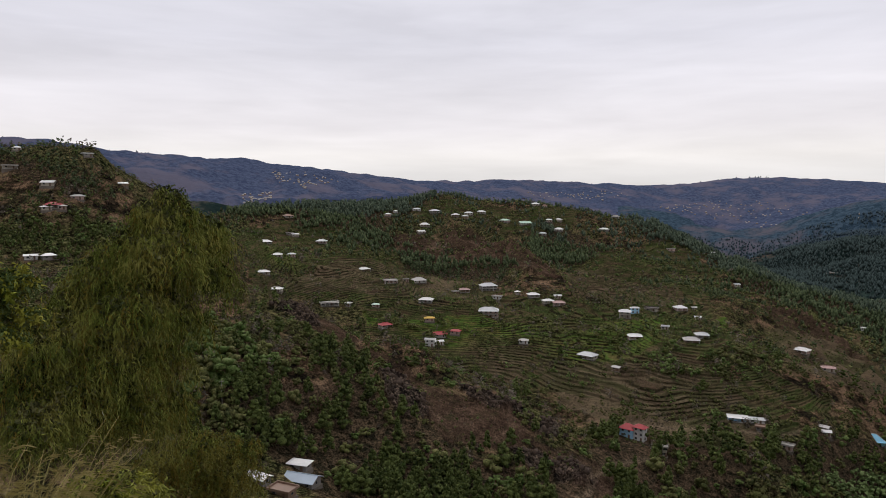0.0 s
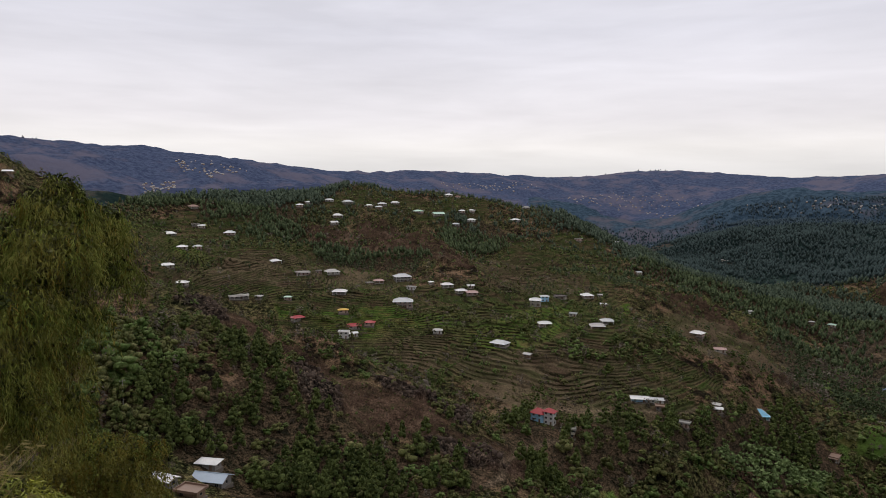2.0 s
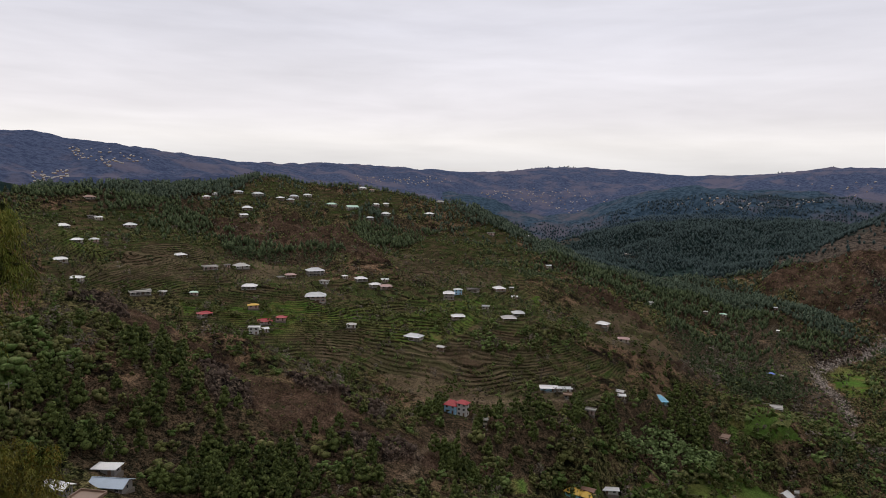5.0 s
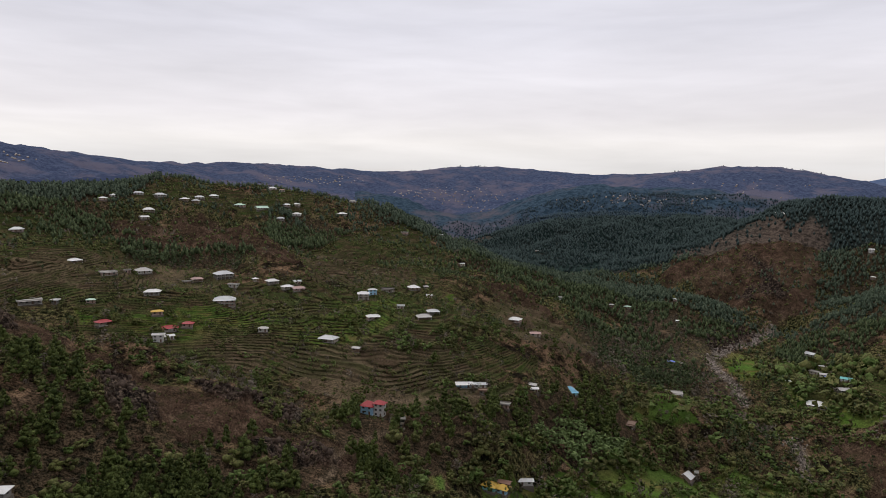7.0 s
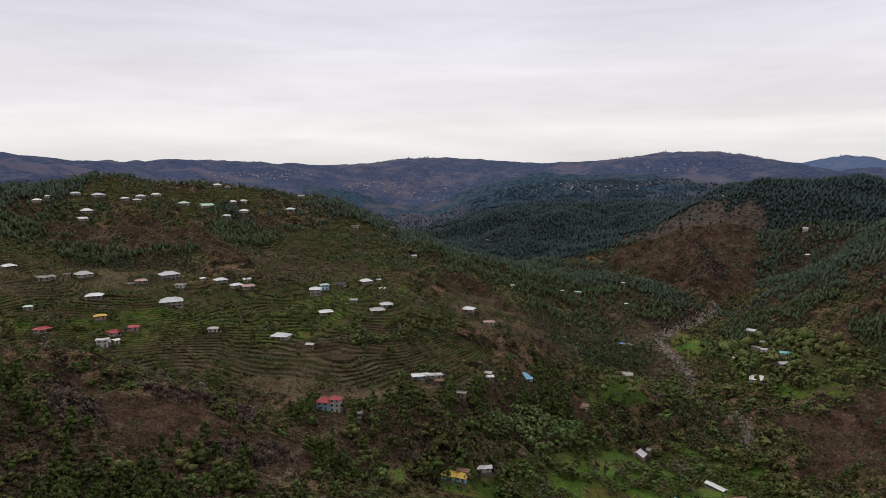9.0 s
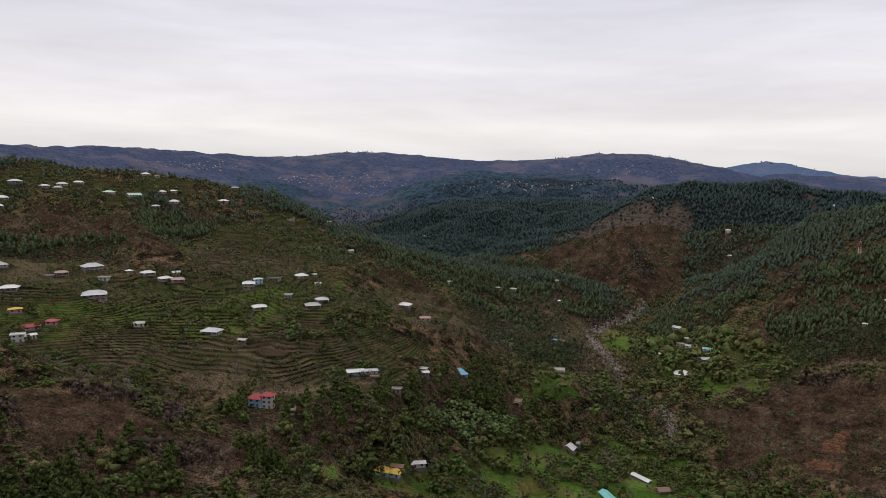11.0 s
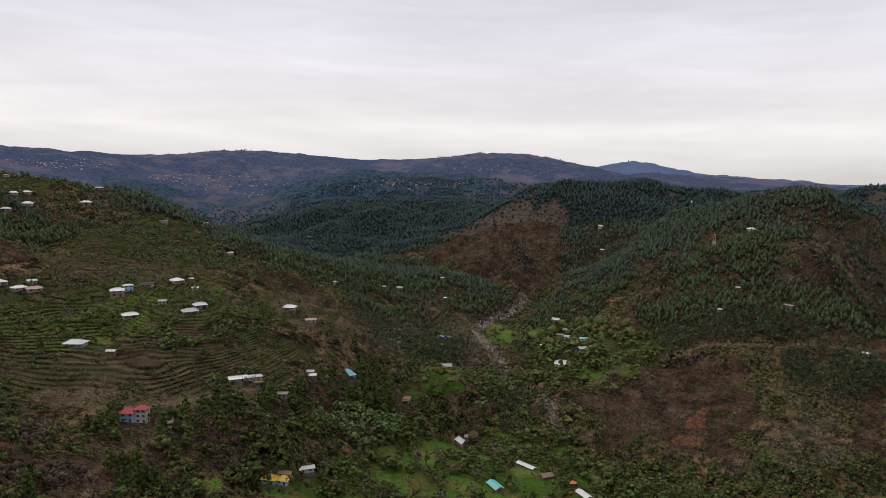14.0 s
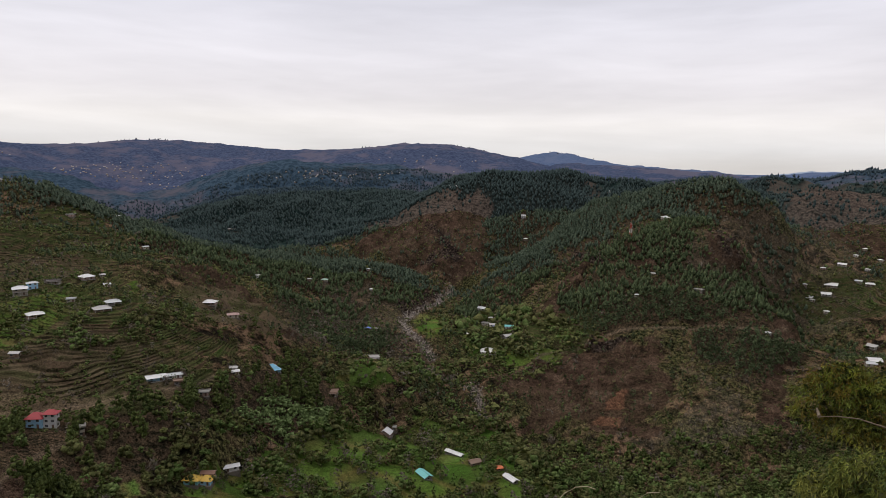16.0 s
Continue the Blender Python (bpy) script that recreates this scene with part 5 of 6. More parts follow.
def plant(kind, tufts, count, rng, fine=1):
    """One plant a metre high: corners, triangles, how many of them are leaves, and a tint factor painting shade on
    inner corners.
    """
    v, f, deep, n = [], [], [], 0

    def add(verts, faces, d):
        nonlocal n
        v.append(verts)
        f.append(faces + n)
        deep.append(np.full(len(verts), d))
        n += len(verts)
    if tufts:
        base, tris = ball(fine)
        hub, ang, reach, flat = boughs(kind, tufts, rng)
        for k in range(tufts):
            spin = np.array(Euler((rng.rand() * 3, rng.rand() * 3, rng.rand() * 6)).to_matrix())
            lump = (base * (0.5 + 0.85 * rng.rand(len(base), 1))) @ spin
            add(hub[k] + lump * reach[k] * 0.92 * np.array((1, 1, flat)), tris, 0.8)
    elif kind not in ("grey", "rust", "tussock"):
        r, lo, mid, hi = {"pine": (0.22, 0.2, 0.45, 0.95), "mid_pine": (0.23, 0.2, 0.45, 0.96), "far_pine": (0.27, 0.05, 0.42, 1.0), "rust": (0.16, 0.2, 0.5, 0.8)}.get(kind, (0.36, 0.0, 0.42, 0.82))
        ring = [(r * math.cos(k * 1.2566) * rng.uniform(0.8, 1.2), r * math.sin(k * 1.2566) * rng.uniform(0.8, 1.2), mid + rng.uniform(-0.06, 0.06)) for k in range(5)]
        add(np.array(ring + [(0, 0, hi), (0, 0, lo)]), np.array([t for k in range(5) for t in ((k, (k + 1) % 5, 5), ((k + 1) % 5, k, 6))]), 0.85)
    if count:
        c = sprays(kind, count, rng)
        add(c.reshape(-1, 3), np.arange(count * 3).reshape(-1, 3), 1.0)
    leaves = sum(len(q) for q in f)
    if tufts or kind == "grey":
        r, top = {"pine": (0.018, 0.6), "mid_pine": (0.018, 0.6), "grey": (0.015, 0.9), "rust": (0.015, 0.7)}.get(kind, (0.02, 0.3))
        p = [(r * math.cos(k * 2.094), r * math.sin(k * 2.094), -0.06) for k in range(3)]
        add(np.array(p + [(0, 0, top)]), np.array([(k, (k + 1) % 3, 3) for k in range(3)]), 0.5)
    return np.concatenate(v), np.concatenate(f), leaves, np.concatenate(deep)


_top = np.maximum.accumulate((GZ[2:] - 1.6) / RING[2:, None], 0)
SEEN = np.zeros_like(GZ)
SEEN[2:] = (GZ[2:] + 13 - 1.6) / RING[2:, None] >= _top


def candidates(near, far, gap):
    """Places on a jittered grid, sparser on the far sides of the ridges."""
    n = int(2 * far / gap)
    gx, gy = np.meshgrid(np.arange(n) * gap - far, np.arange(n) * gap - far)
    gx = gx + TREES.rand(n, n) * gap
    gy = gy + TREES.rand(n, n) * gap
    r, az = np.hypot(gx, gy), np.degrees(np.arctan2(gx, gy))
    ok = (r > near) & (r < far) & (az > -40) & (az < 89)
    ok &= (lookup(SEEN, gx, gy) > 0.01) | (TREES.rand(n, n) < 0.05)
    return gx[ok], gy[ok]


def grow(near, far, gap, dense):
    x, y = candidates(near, far, gap)
    val = {k: np.clip(lookup(MASK[k], x, y), 0, 1) for k in ("field", "terrace", "bare", "rock", "pine", "river", "meadow", "lush", "hedge", "dry", "willow")}
    clump, patch = fbm(x, y, 42, 3, 91), fbm(x, y, 150, 2, 95)
    open_ground = 1 - np.clip(val["field"] * 0.45 + val["meadow"] * 0.98 + val["river"] * 0.9 + val["rock"] * 0.6, 0, 1)
    p_pine = open_ground * np.where(val["pine"] > 0.4, np.where(np.hypot(x, y) < 560, np.clip(0.30 + clump * 0.8, 0.08, 0.55), np.clip(0.6 + clump * 0.9, 0.15, 0.88)), np.clip(0.045 + 0.12 * (np.hypot(x, y) > 600) + clump * 0.42 + patch * 0.25, 0.01, 0.6) * (1 - 0.8 * val["bare"]) * (1 - 0.7 * val["terrace"]))
    p_bush = np.clip(0.58 + clump * 0.6, 0.12, 0.95) * np.clip(open_ground + 0.10, 0, 1) * (1 - np.where(np.hypot(x, y) < 600, 0.85, 0.5) * val["bare"]) * (1 - 0.3 * val["terrace"]) * dense
    r = np.hypot(x, y)
    p_bush = np.where((val["field"] > 0.5) & (val["terrace"] < 0.5), 0.10 * (1 - val["meadow"]), p_bush)
    p_bush = np.where(val["hedge"] > 0.3, 0.6, p_bush)
    p_bush = np.where((val["lush"] > 0.4) & (val["field"] < 0.4) & (val["meadow"] < 0.3) & (val["river"] < 0.3), np.where(val["pine"] > 0.4, 0.24, np.where(r > 430, 0.5, 0.72)), p_bush)
    p_bush = np.where(val["dry"] > 0.4, 0.6, np.where(val["willow"] > 0.3, 0.6, p_bush))
    p_pine = p_pine * (1 - 0.55 * val["dry"])
    p_bush = np.where((val["bare"] > 0.5) & (r < 420) & (val["rock"] < 0.5), 0.5, p_bush)
    roll = TREES.rand(len(x))
    clear = lookup(CLEAR, x, y) > 4.5
    for hx, hy, hw in HOUSES:
        away = math.hypot(hx, hy)
        ux, uy = hx / away, hy / away
        along, across = (x - hx) * ux + (y - hy) * uy, (x - hx) * uy - (y - hy) * ux
        clear &= ~((np.abs(across) < 0.55 * hw + (1.0 if away > 260 else 5.0)) & (along > (-0.6 * hw - 9 if away > 480 else -0.6 * hw - 22 if away > 260 else -70)) & (along < 0.6 * hw + 1))
    kind = np.where(roll < p_pine, 1, np.where(roll < p_pine + p_bush * (1 - p_pine), 2, 0))
    az = np.degrees(np.arctan2(x, y))
    keep = (kind > 0) & clear & ((r > 120) | (az > 61) | (az < -13))
    return x[keep], y[keep], kind[keep], val["pine"][keep], val["terrace"][keep] + val["field"][keep]


def plant_kinds(x, y, kind, pine):
    n = len(x)
    roll, tone = TREES.rand(n), fbm(x, y, 70, 2, 99)
    names = np.where(kind == 1, "pine", "scrub").astype(object)
    bush = kind == 2
    names[bush & (roll < np.where(pine > 0.4, 0.05, 0.12 + 0.3 * tone))] = "grey"
    names[bush & (roll > 0.86 - 0.2 * tone)] = "fresh"
    names[bush & (roll > 0.55) & (roll < 0.565 + 0.05 * (tone > 0.3) + 0.07 * (pine > 0.4))] = "rust"
    h = np.where(kind == 1, 6.0 + 5.0 * TREES.rand(n) ** 1.3, 1.7 + 2.6 * TREES.rand(n) ** 1.8)
    h = np.where((kind == 1) & (np.hypot(x, y) < 480), 1.4 + 1.02 * h, h)
    orchard = (np.clip(lookup(MASK["field"], x, y), 0, 1) > 0.5) & bush
    h = np.where(orchard, h * 1.5, h)
    h = np.where((names == "grey") & (roll < 0.03), 6.5, h)
    lush = np.clip(lookup(MASK["lush"], x, y), 0, 1) > 0.4
    h = np.where(lush & bush & (names != "grey"), h * (1.2 + 1.1 * TREES.rand(n)), h)
    names[lush & bush & (roll > 0.70)] = "fresh"
    dry = np.clip(lookup(MASK["dry"], x, y), 0, 1) > 0.4
    names[dry & bush & (roll < 0.75)] = "grey"
    names[dry & bush & (roll > 0.93)] = "rust"
    green = np.clip(lookup(MASK["green"], x, y), 0, 1) > 0.4
    names[green & bush & (roll > 0.66)] = "fresh"
    h = np.where(green & bush, h * 1.25, h)
    pale = np.clip(lookup(MASK["willow"], x, y), 0, 1) > 0.3
    names[pale] = "willow"
    h = np.where(pale, 5 + 2 * TREES.rand(n), h)
    h = np.where((kind == 1) & (pine < 0.3), h * 0.8, h)
    tufts = bush & (np.clip(lookup(MASK["bare"], x, y), 0, 1) > 0.5) & (np.hypot(x, y) < 420)
    h = np.where(tufts, 0.5 + 1.1 * TREES.rand(n) ** 2, h)
    names[tufts & (roll < 0.45)] = "grey"
    close = np.hypot(x, y) < 130
    names[close & (names != "fresh")] = "scrub"
    h = np.where(close, np.minimum(h, 3.0), h)
    return names, h


def forest(name, kind, x, y, z, h, belt, label, category, spread=1.0, leaf=""):
    """Many plants of one kind as one mesh."""
    rng = np.random.RandomState(len(x) % 9973)
    tufts, count = (0, 0) if belt is None else BELTS["grey" if kind in ("grey", "rust", "tussock") else "pine" if kind in PINES else "leafy"][belt]
    verts, faces, index, tint, n = [], [], [], [], 0
    pick = rng.randint(0, 7, len(x))
    for k in range(7):
        sel = np.nonzero(pick == k)[0]
        if not len(sel):
            continue
        v, f, leaves, deep = plant(kind, tufts, count, rng, 0 if belt == 2 or (belt == 1 and kind not in PINES) else 1)
        a = rng.rand(len(sel)) * math.tau
        hh, wide = h[sel], h[sel] * spread * (0.8 + 0.45 * rng.rand(len(sel)))
        c, s = (np.cos(a) * wide)[:, None], (np.sin(a) * wide)[:, None]
        vx = v[None, :, 0] * c - v[None, :, 1] * s + x[sel][:, None]
        vy = v[None, :, 0] * s + v[None, :, 1] * c + y[sel][:, None]
        vz = v[None, :, 2] * hh[:, None] + z[sel][:, None] - 0.1
        verts.append(np.stack([vx, vy, vz], -1).reshape(-1, 3))
        faces.append((f[None] + (n + np.arange(len(sel)) * len(v))[:, None, None]).reshape(-1, 3))
        n += len(sel) * len(v)
        index.append(np.tile((np.arange(len(f)) >= leaves).astype(int), len(sel)))
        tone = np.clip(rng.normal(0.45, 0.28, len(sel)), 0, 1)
        # Inner tufts get a lower tint: crown shade put into the colour.
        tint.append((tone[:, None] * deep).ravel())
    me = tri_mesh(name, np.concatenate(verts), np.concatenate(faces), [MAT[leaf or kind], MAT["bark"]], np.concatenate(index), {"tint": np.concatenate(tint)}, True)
    return tagged(new(name, me), label, category, kind="stuff")


NEARBY = 205
_sets = [grow(45, 560, 3.0, 1.0), grow(560, 1090, 3.25, 0.95)]
px, py, pk, pp, pt = (np.concatenate([s[i] for s in _sets]) for i in range(5))
pn, ph = plant_kinds(px, py, pk, pp)
# garden trees behind and beside the houses, low shrubs before them
_yard = []
for hx, hy, hw in HOUSES:
    away = math.hypot(hx, hy)
    if not 260 < away < 1090:
        continue
    ux, uy = hx / away, hy / away
    for _k in range(12):
        side, front = TREES.choice((-1, 1)) * (0.62 * hw + 0.8 + 3.5 * TREES.rand()), TREES.rand() < 0.45
        back = 0.45 * hw + 1.5 + 4 * TREES.rand()
        across, along = (hw * TREES.uniform(-0.6, 0.6), -0.45 * hw - 3.2 - 3 * TREES.rand()) if front else (side, TREES.uniform(-0.4, 0.5) * hw) if _k % 2 else (hw * TREES.uniform(-0.7, 0.7), back)
        _yard.append((hx + ux * along + uy * across, hy + uy * along - ux * across, 1.2 + 0.9 * TREES.rand() if front else 2.6 + 3.2 * TREES.rand(), TREES.choice(("scrub", "scrub", "fresh", "grey"))))
px, py = np.append(px, [q[0] for q in _yard]), np.append(py, [q[1] for q in _yard])
ph, pn = np.append(ph, [q[2] for q in _yard]), np.append(pn, np.array([q[3] for q in _yard], object))
pz = height(px, py)
pr = np.hypot(px, py)
LABELS = {"pine": ("pine_forest", "dark green chir pines covering the slopes", "pine trees"), "scrub": ("scrub", "olive green thorny scrub on the slopes", "bushes"),
          "fresh": ("leafy_bushes", "fresh light green bushes and orchard trees", "bushes"), "grey": ("leafless_bushes", "grey leafless shrubs on dry slopes", "bushes"),
          "willow": ("willow_trees", "pale green willow trees beside the meadow", "trees"),
          "rust": ("rusty_bushes", "reddish brown shrubs between the pines", "bushes")}
for kind, (name, label, cat) in LABELS.items():
    for belt, (lo, hi) in ((0, (NEARBY, 330)), (1, (330, 480)), (2, (480, 650)), (3, (650, 810)), (3, (810, 1100))):
        sel = (pn == kind) & (pr >= lo) & (pr < hi)
        if sel.sum():
            # Pines past 480 m switch to needle colours with haze mixed in.
            forest(name, "mid_pine" if kind == "pine" and lo >= 480 else kind, px[sel], py[sel], pz[sel], ph[sel], belt, label, cat, 0.88 if kind == "pine" else 1.0, "haze_pine" if kind == "pine" and lo >= 810 else "")

# dry tussocks on the bare spur
tx, ty = candidates(225, 430, 1.5)
on = (lookup(MASK["bare"], tx, ty) > 0.4) & (TREES.rand(len(tx)) < 0.75)
tx, ty = tx[on], ty[on]
forest("dry_tussocks", "tussock", tx, ty, height(tx, ty), 0.5 + 0.7 * TREES.rand(len(tx)), 2, "dry tan tussock grass on the rocky spur", "grass")

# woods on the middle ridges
# Bluer needles for the further ridge: haze put into the colour.
MAT["haze_blue_pine"] = leafy("haze_blue_pine_needles", (0.036, 0.056, 0.068), (0.068, 0.096, 0.112), (0.082, 0.112, 0.124))
for lo, hi, gap, share, leaf, label in ((1090, 1480, 4.9, 0.9, "far_pine", "distant dark green pine woods on the middle ridges"), (1480, 1960, 6.5, 0.7, "haze_blue_pine", "distant pine woods with a painted haze-blue tint on the further ridge")):
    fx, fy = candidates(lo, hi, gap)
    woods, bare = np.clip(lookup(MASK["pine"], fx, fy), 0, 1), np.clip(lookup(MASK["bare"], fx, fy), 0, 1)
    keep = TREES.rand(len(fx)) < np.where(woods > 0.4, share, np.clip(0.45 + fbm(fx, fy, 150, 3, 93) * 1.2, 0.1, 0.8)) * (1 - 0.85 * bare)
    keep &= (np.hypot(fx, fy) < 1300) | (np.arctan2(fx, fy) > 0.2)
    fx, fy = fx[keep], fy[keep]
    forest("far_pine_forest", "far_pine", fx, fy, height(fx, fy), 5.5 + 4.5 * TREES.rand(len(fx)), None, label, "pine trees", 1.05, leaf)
# a fringe of single trees along the skyline
sx, sy = [], []
for name in ("far_ridge", "far_ridge_east", "blue_peak"):
    line = LINES[name][1]
    for a, b in zip(line, line[1:]):
        for k in range(int(math.hypot(b[0] - a[0], b[1] - a[1]) / 9)):
            t = TREES.rand()
            px0, py0 = a[0] + (b[0] - a[0]) * t, a[1] + (b[1] - a[1]) * t
            if fbm(np.array([px0]), np.array([py0]), 260, 2, 97)[0] > -0.12:
                sx.append(px0 * (1 + TREES.normal(0, 0.012)))
                sy.append(py0 * (1 + TREES.normal(0, 0.012)))
sx, sy = np.array(sx), np.array(sy)
# Slate-blue needles carry painted haze along the skyline.
MAT["skyline"] = leafy("skyline_haze_needles", (0.030, 0.038, 0.052), (0.055, 0.066, 0.085), (0.06, 0.07, 0.09))
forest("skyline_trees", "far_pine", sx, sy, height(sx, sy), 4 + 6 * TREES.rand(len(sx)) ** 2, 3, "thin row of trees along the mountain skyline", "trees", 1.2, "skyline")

# nearest trees, one by one
VARIANTS = {}
for kind, tufts, count in (("pine", 16, 420), ("scrub", 11, 300), ("fresh", 11, 300), ("grey", 0, 420), ("rust", 0, 380)):
    for k in range(6):
        rng = np.random.RandomState(100 + k)
        v, f, leaves, deep = plant(kind, tufts, count * (2 if k >= 4 else 1), rng)
        # The same darker tint paints shade on the inner tufts here.
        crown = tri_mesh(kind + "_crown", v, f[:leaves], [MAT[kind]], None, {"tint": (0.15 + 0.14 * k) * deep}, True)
        lean = rng.normal(0, 0.02, 2)
        bm = tube(((0, 0, -0.08), (lean[0], lean[1], 0.35), (0, 0, 0.9)), (0.022, 0.015, 0.004), 6)
        for q in range(5):
            zz, aa = 0.35 + 0.1 * q, q * 2.4 + k
            tube(((lean[0] * 0.5, 0, zz), (0.16 * math.cos(aa), 0.16 * math.sin(aa), zz + 0.05)), (0.008, 0.003), 4, bm)
        trunk = bpy.data.meshes.new(kind + "_trunk")
        bm.to_mesh(trunk)
        bm.free()
        trunk.materials.append(MAT["bark"])
        VARIANTS[kind, k] = (crown, trunk)
NAMES = {"pine": ("pine_tree", "dark green chir pine with a bare lower trunk on the slope", "pine tree"), "scrub": ("bush", "olive green bush on the slope", "bush"),
         "fresh": ("leafy_tree", "light green leafy tree on the slope", "tree"), "grey": ("leafless_shrub", "grey leafless shrub on the slope", "shrub"), "rust": ("rusty_shrub", "reddish brown shrub on the slope", "shrub")}
near = np.nonzero(pr < NEARBY)[0]
near = near[np.argsort(pr[near])]
count = 0
for i in near:
    kind = pn[i]
    name, label, cat = NAMES[kind]
    thing = new(name)
    s = float(ph[i]) * (1.0 if kind == "pine" else 1.25)
    thing.matrix_basis = pose(px[i], py[i], pz[i] - 0.1, 0, 0, TREES.rand() * 360) @ Matrix.Diagonal((s, s, s, 1))
    tagged(thing, label, cat, group="trees below the viewpoint")
    crown, trunk = VARIANTS[kind, int(TREES.randint(4)) if pr[i] >= 115 else int(TREES.randint(4, 6))]
    part("trunk", trunk, None, thing)
    part("crown", crown, None, thing)
    count += 1
    if count >= 330:
        break


# ---- close to the viewpoint ----
GUM_LOBES = [(-9.35, 22.3, 1.62, 0.62), (-9.75, 21.9, 0.95, 0.8), (-9.24, 22.15, 0.9, 1.14), (-8.52, 22.97, 0.18, 1.16), (-9.05, 21.15, -0.35, 1.49), (-8.08, 22.6, -1.18, 0.99), (-10.45, 21.6, -0.21, 1.14), (-11.07, 21.29, -1.02, 1.24), (-8.98, 21.72, -2.4, 1.12), (-9.79, 20.26, -2.13, 1.46), (-11.75, 20.93, -1.98, 1.25), (-11.87, 19.7, -2.73, 1.4), (-10.27, 20.02, -3.69, 1.57), (-9.63, 21.99, -4.01, 1.05), (-12.48, 19.32, -4.03, 1.21), (-11.0, 19.05, -4.63, 1.45), (-9.96, 20.73, -5.56, 1.43), (-9.42, 22.07, -5.52, 0.85), (-9.32, 23.73, -0.28, 1.32), (-10.73, 23.13, -1.44, 1.32), (-11.33, 17.68, -4.82, 1.12)]
GUM_TRUNK = [(-12.25, 20.64, -8.55), (-11.77, 20.92, -6.76), (-11.27, 21.19, -4.76), (-10.85, 21.41, -3.1), (-10.11, 21.77, -1.46), (-9.51, 22.04, 0.04), (-9.35, 22.2, 1.6)]
GUM_LIMBS = [[(-11.43, 21.1, -5.3), (-12.22, 20.66, -3.67), (-12.72, 20.35, -2.87)], [(-10.85, 21.41, -3.1), (-11.48, 21.08, -2.29), (-11.74, 20.93, -1.71)], [(-10.11, 21.77, -1.46), (-8.96, 22.27, -0.75), (-8.18, 22.56, -0.19)], [(-11.1, 21.28, -4.02), (-10.01, 21.81, -3.58), (-9.18, 22.18, -2.68)], [(-11.77, 20.92, -6.76), (-10.72, 21.47, -6.2), (-10.24, 21.71, -5.7)]]
FRESH_LOBES = [(-8.19, 11.36, 0.01, 0.72), (-7.85, 11.59, 0.07, 0.54), (-7.8, 11.63, -0.54, 0.48), (-8.12, 11.41, -0.81, 0.73)]
BROWN_LOBES = [(-10.89, 27.95, -9.57, 1.49), (-9.47, 28.47, -10.56, 1.37), (-12.07, 27.47, -10.13, 1.5), (-8.75, 28.69, -9.61, 0.6), (-9.72, 28.38, -11.44, 1.52), (-11.26, 27.81, -11.3, 1.66), (-9.89, 28.32, -9.46, 1.09)]
BUSH_LOBES = [(-4.55, 8.9, -2.46, 0.37), (-4.86, 8.74, -2.47, 0.36), (-4.27, 9.04, -2.63, 0.32), (-4.6, 8.88, -2.77, 0.54)]
EAST_LOBES = [(14.82, 2.3, -2.71, 0.72), (14.76, 2.69, -3.39, 0.5), (14.89, 1.78, -2.66, 0.72), (14.85, 2.09, -3.49, 0.66), (14.78, 2.57, -2.95, 0.53), (14.93, 1.48, -3.05, 0.79), (14.91, 1.66, -3.56, 0.6), (14.84, 2.18, -2.4, 0.39)]
EAST_LOW_LOBES = [(12.9, 1.58, -3.63, 0.52), (12.84, 2.06, -4.0, 0.47), (12.95, 1.18, -3.61, 0.7), (12.88, 1.78, -4.21, 0.71)]
EAST_LIMBS = [[(13.99, 0.56, -3.57), (13.96, 1.01, -3.12), (13.93, 1.37, -3.03), (13.89, 1.79, -2.97), (13.83, 2.14, -3.0), (13.79, 2.41, -3.07)], [(15.18, 0.73, -3.71), (15.14, 1.31, -3.12), (15.11, 1.7, -2.93), (15.07, 1.99, -2.76)], [(13.98, 0.67, -4.13), (13.94, 1.3, -3.88), (13.91, 1.6, -4.22), (13.9, 1.71, -4.46)]]
EAST_TRUNK = [(15.0, 0.11, -5.67), (15.0, 0.37, -4.65), (14.99, 0.6, -3.94), (14.98, 0.86, -3.01)]
STEMS = [[(3.46, 2.01, -0.52), (3.48, 1.97, -0.46), (3.51, 1.91, -0.41), (3.55, 1.85, -0.4), (3.57, 1.8, -0.41)], [(3.67, 1.6, -0.5), (3.68, 1.56, -0.42), (3.7, 1.52, -0.38), (3.73, 1.46, -0.37)]]
CLOSE = np.random.RandomState(5)


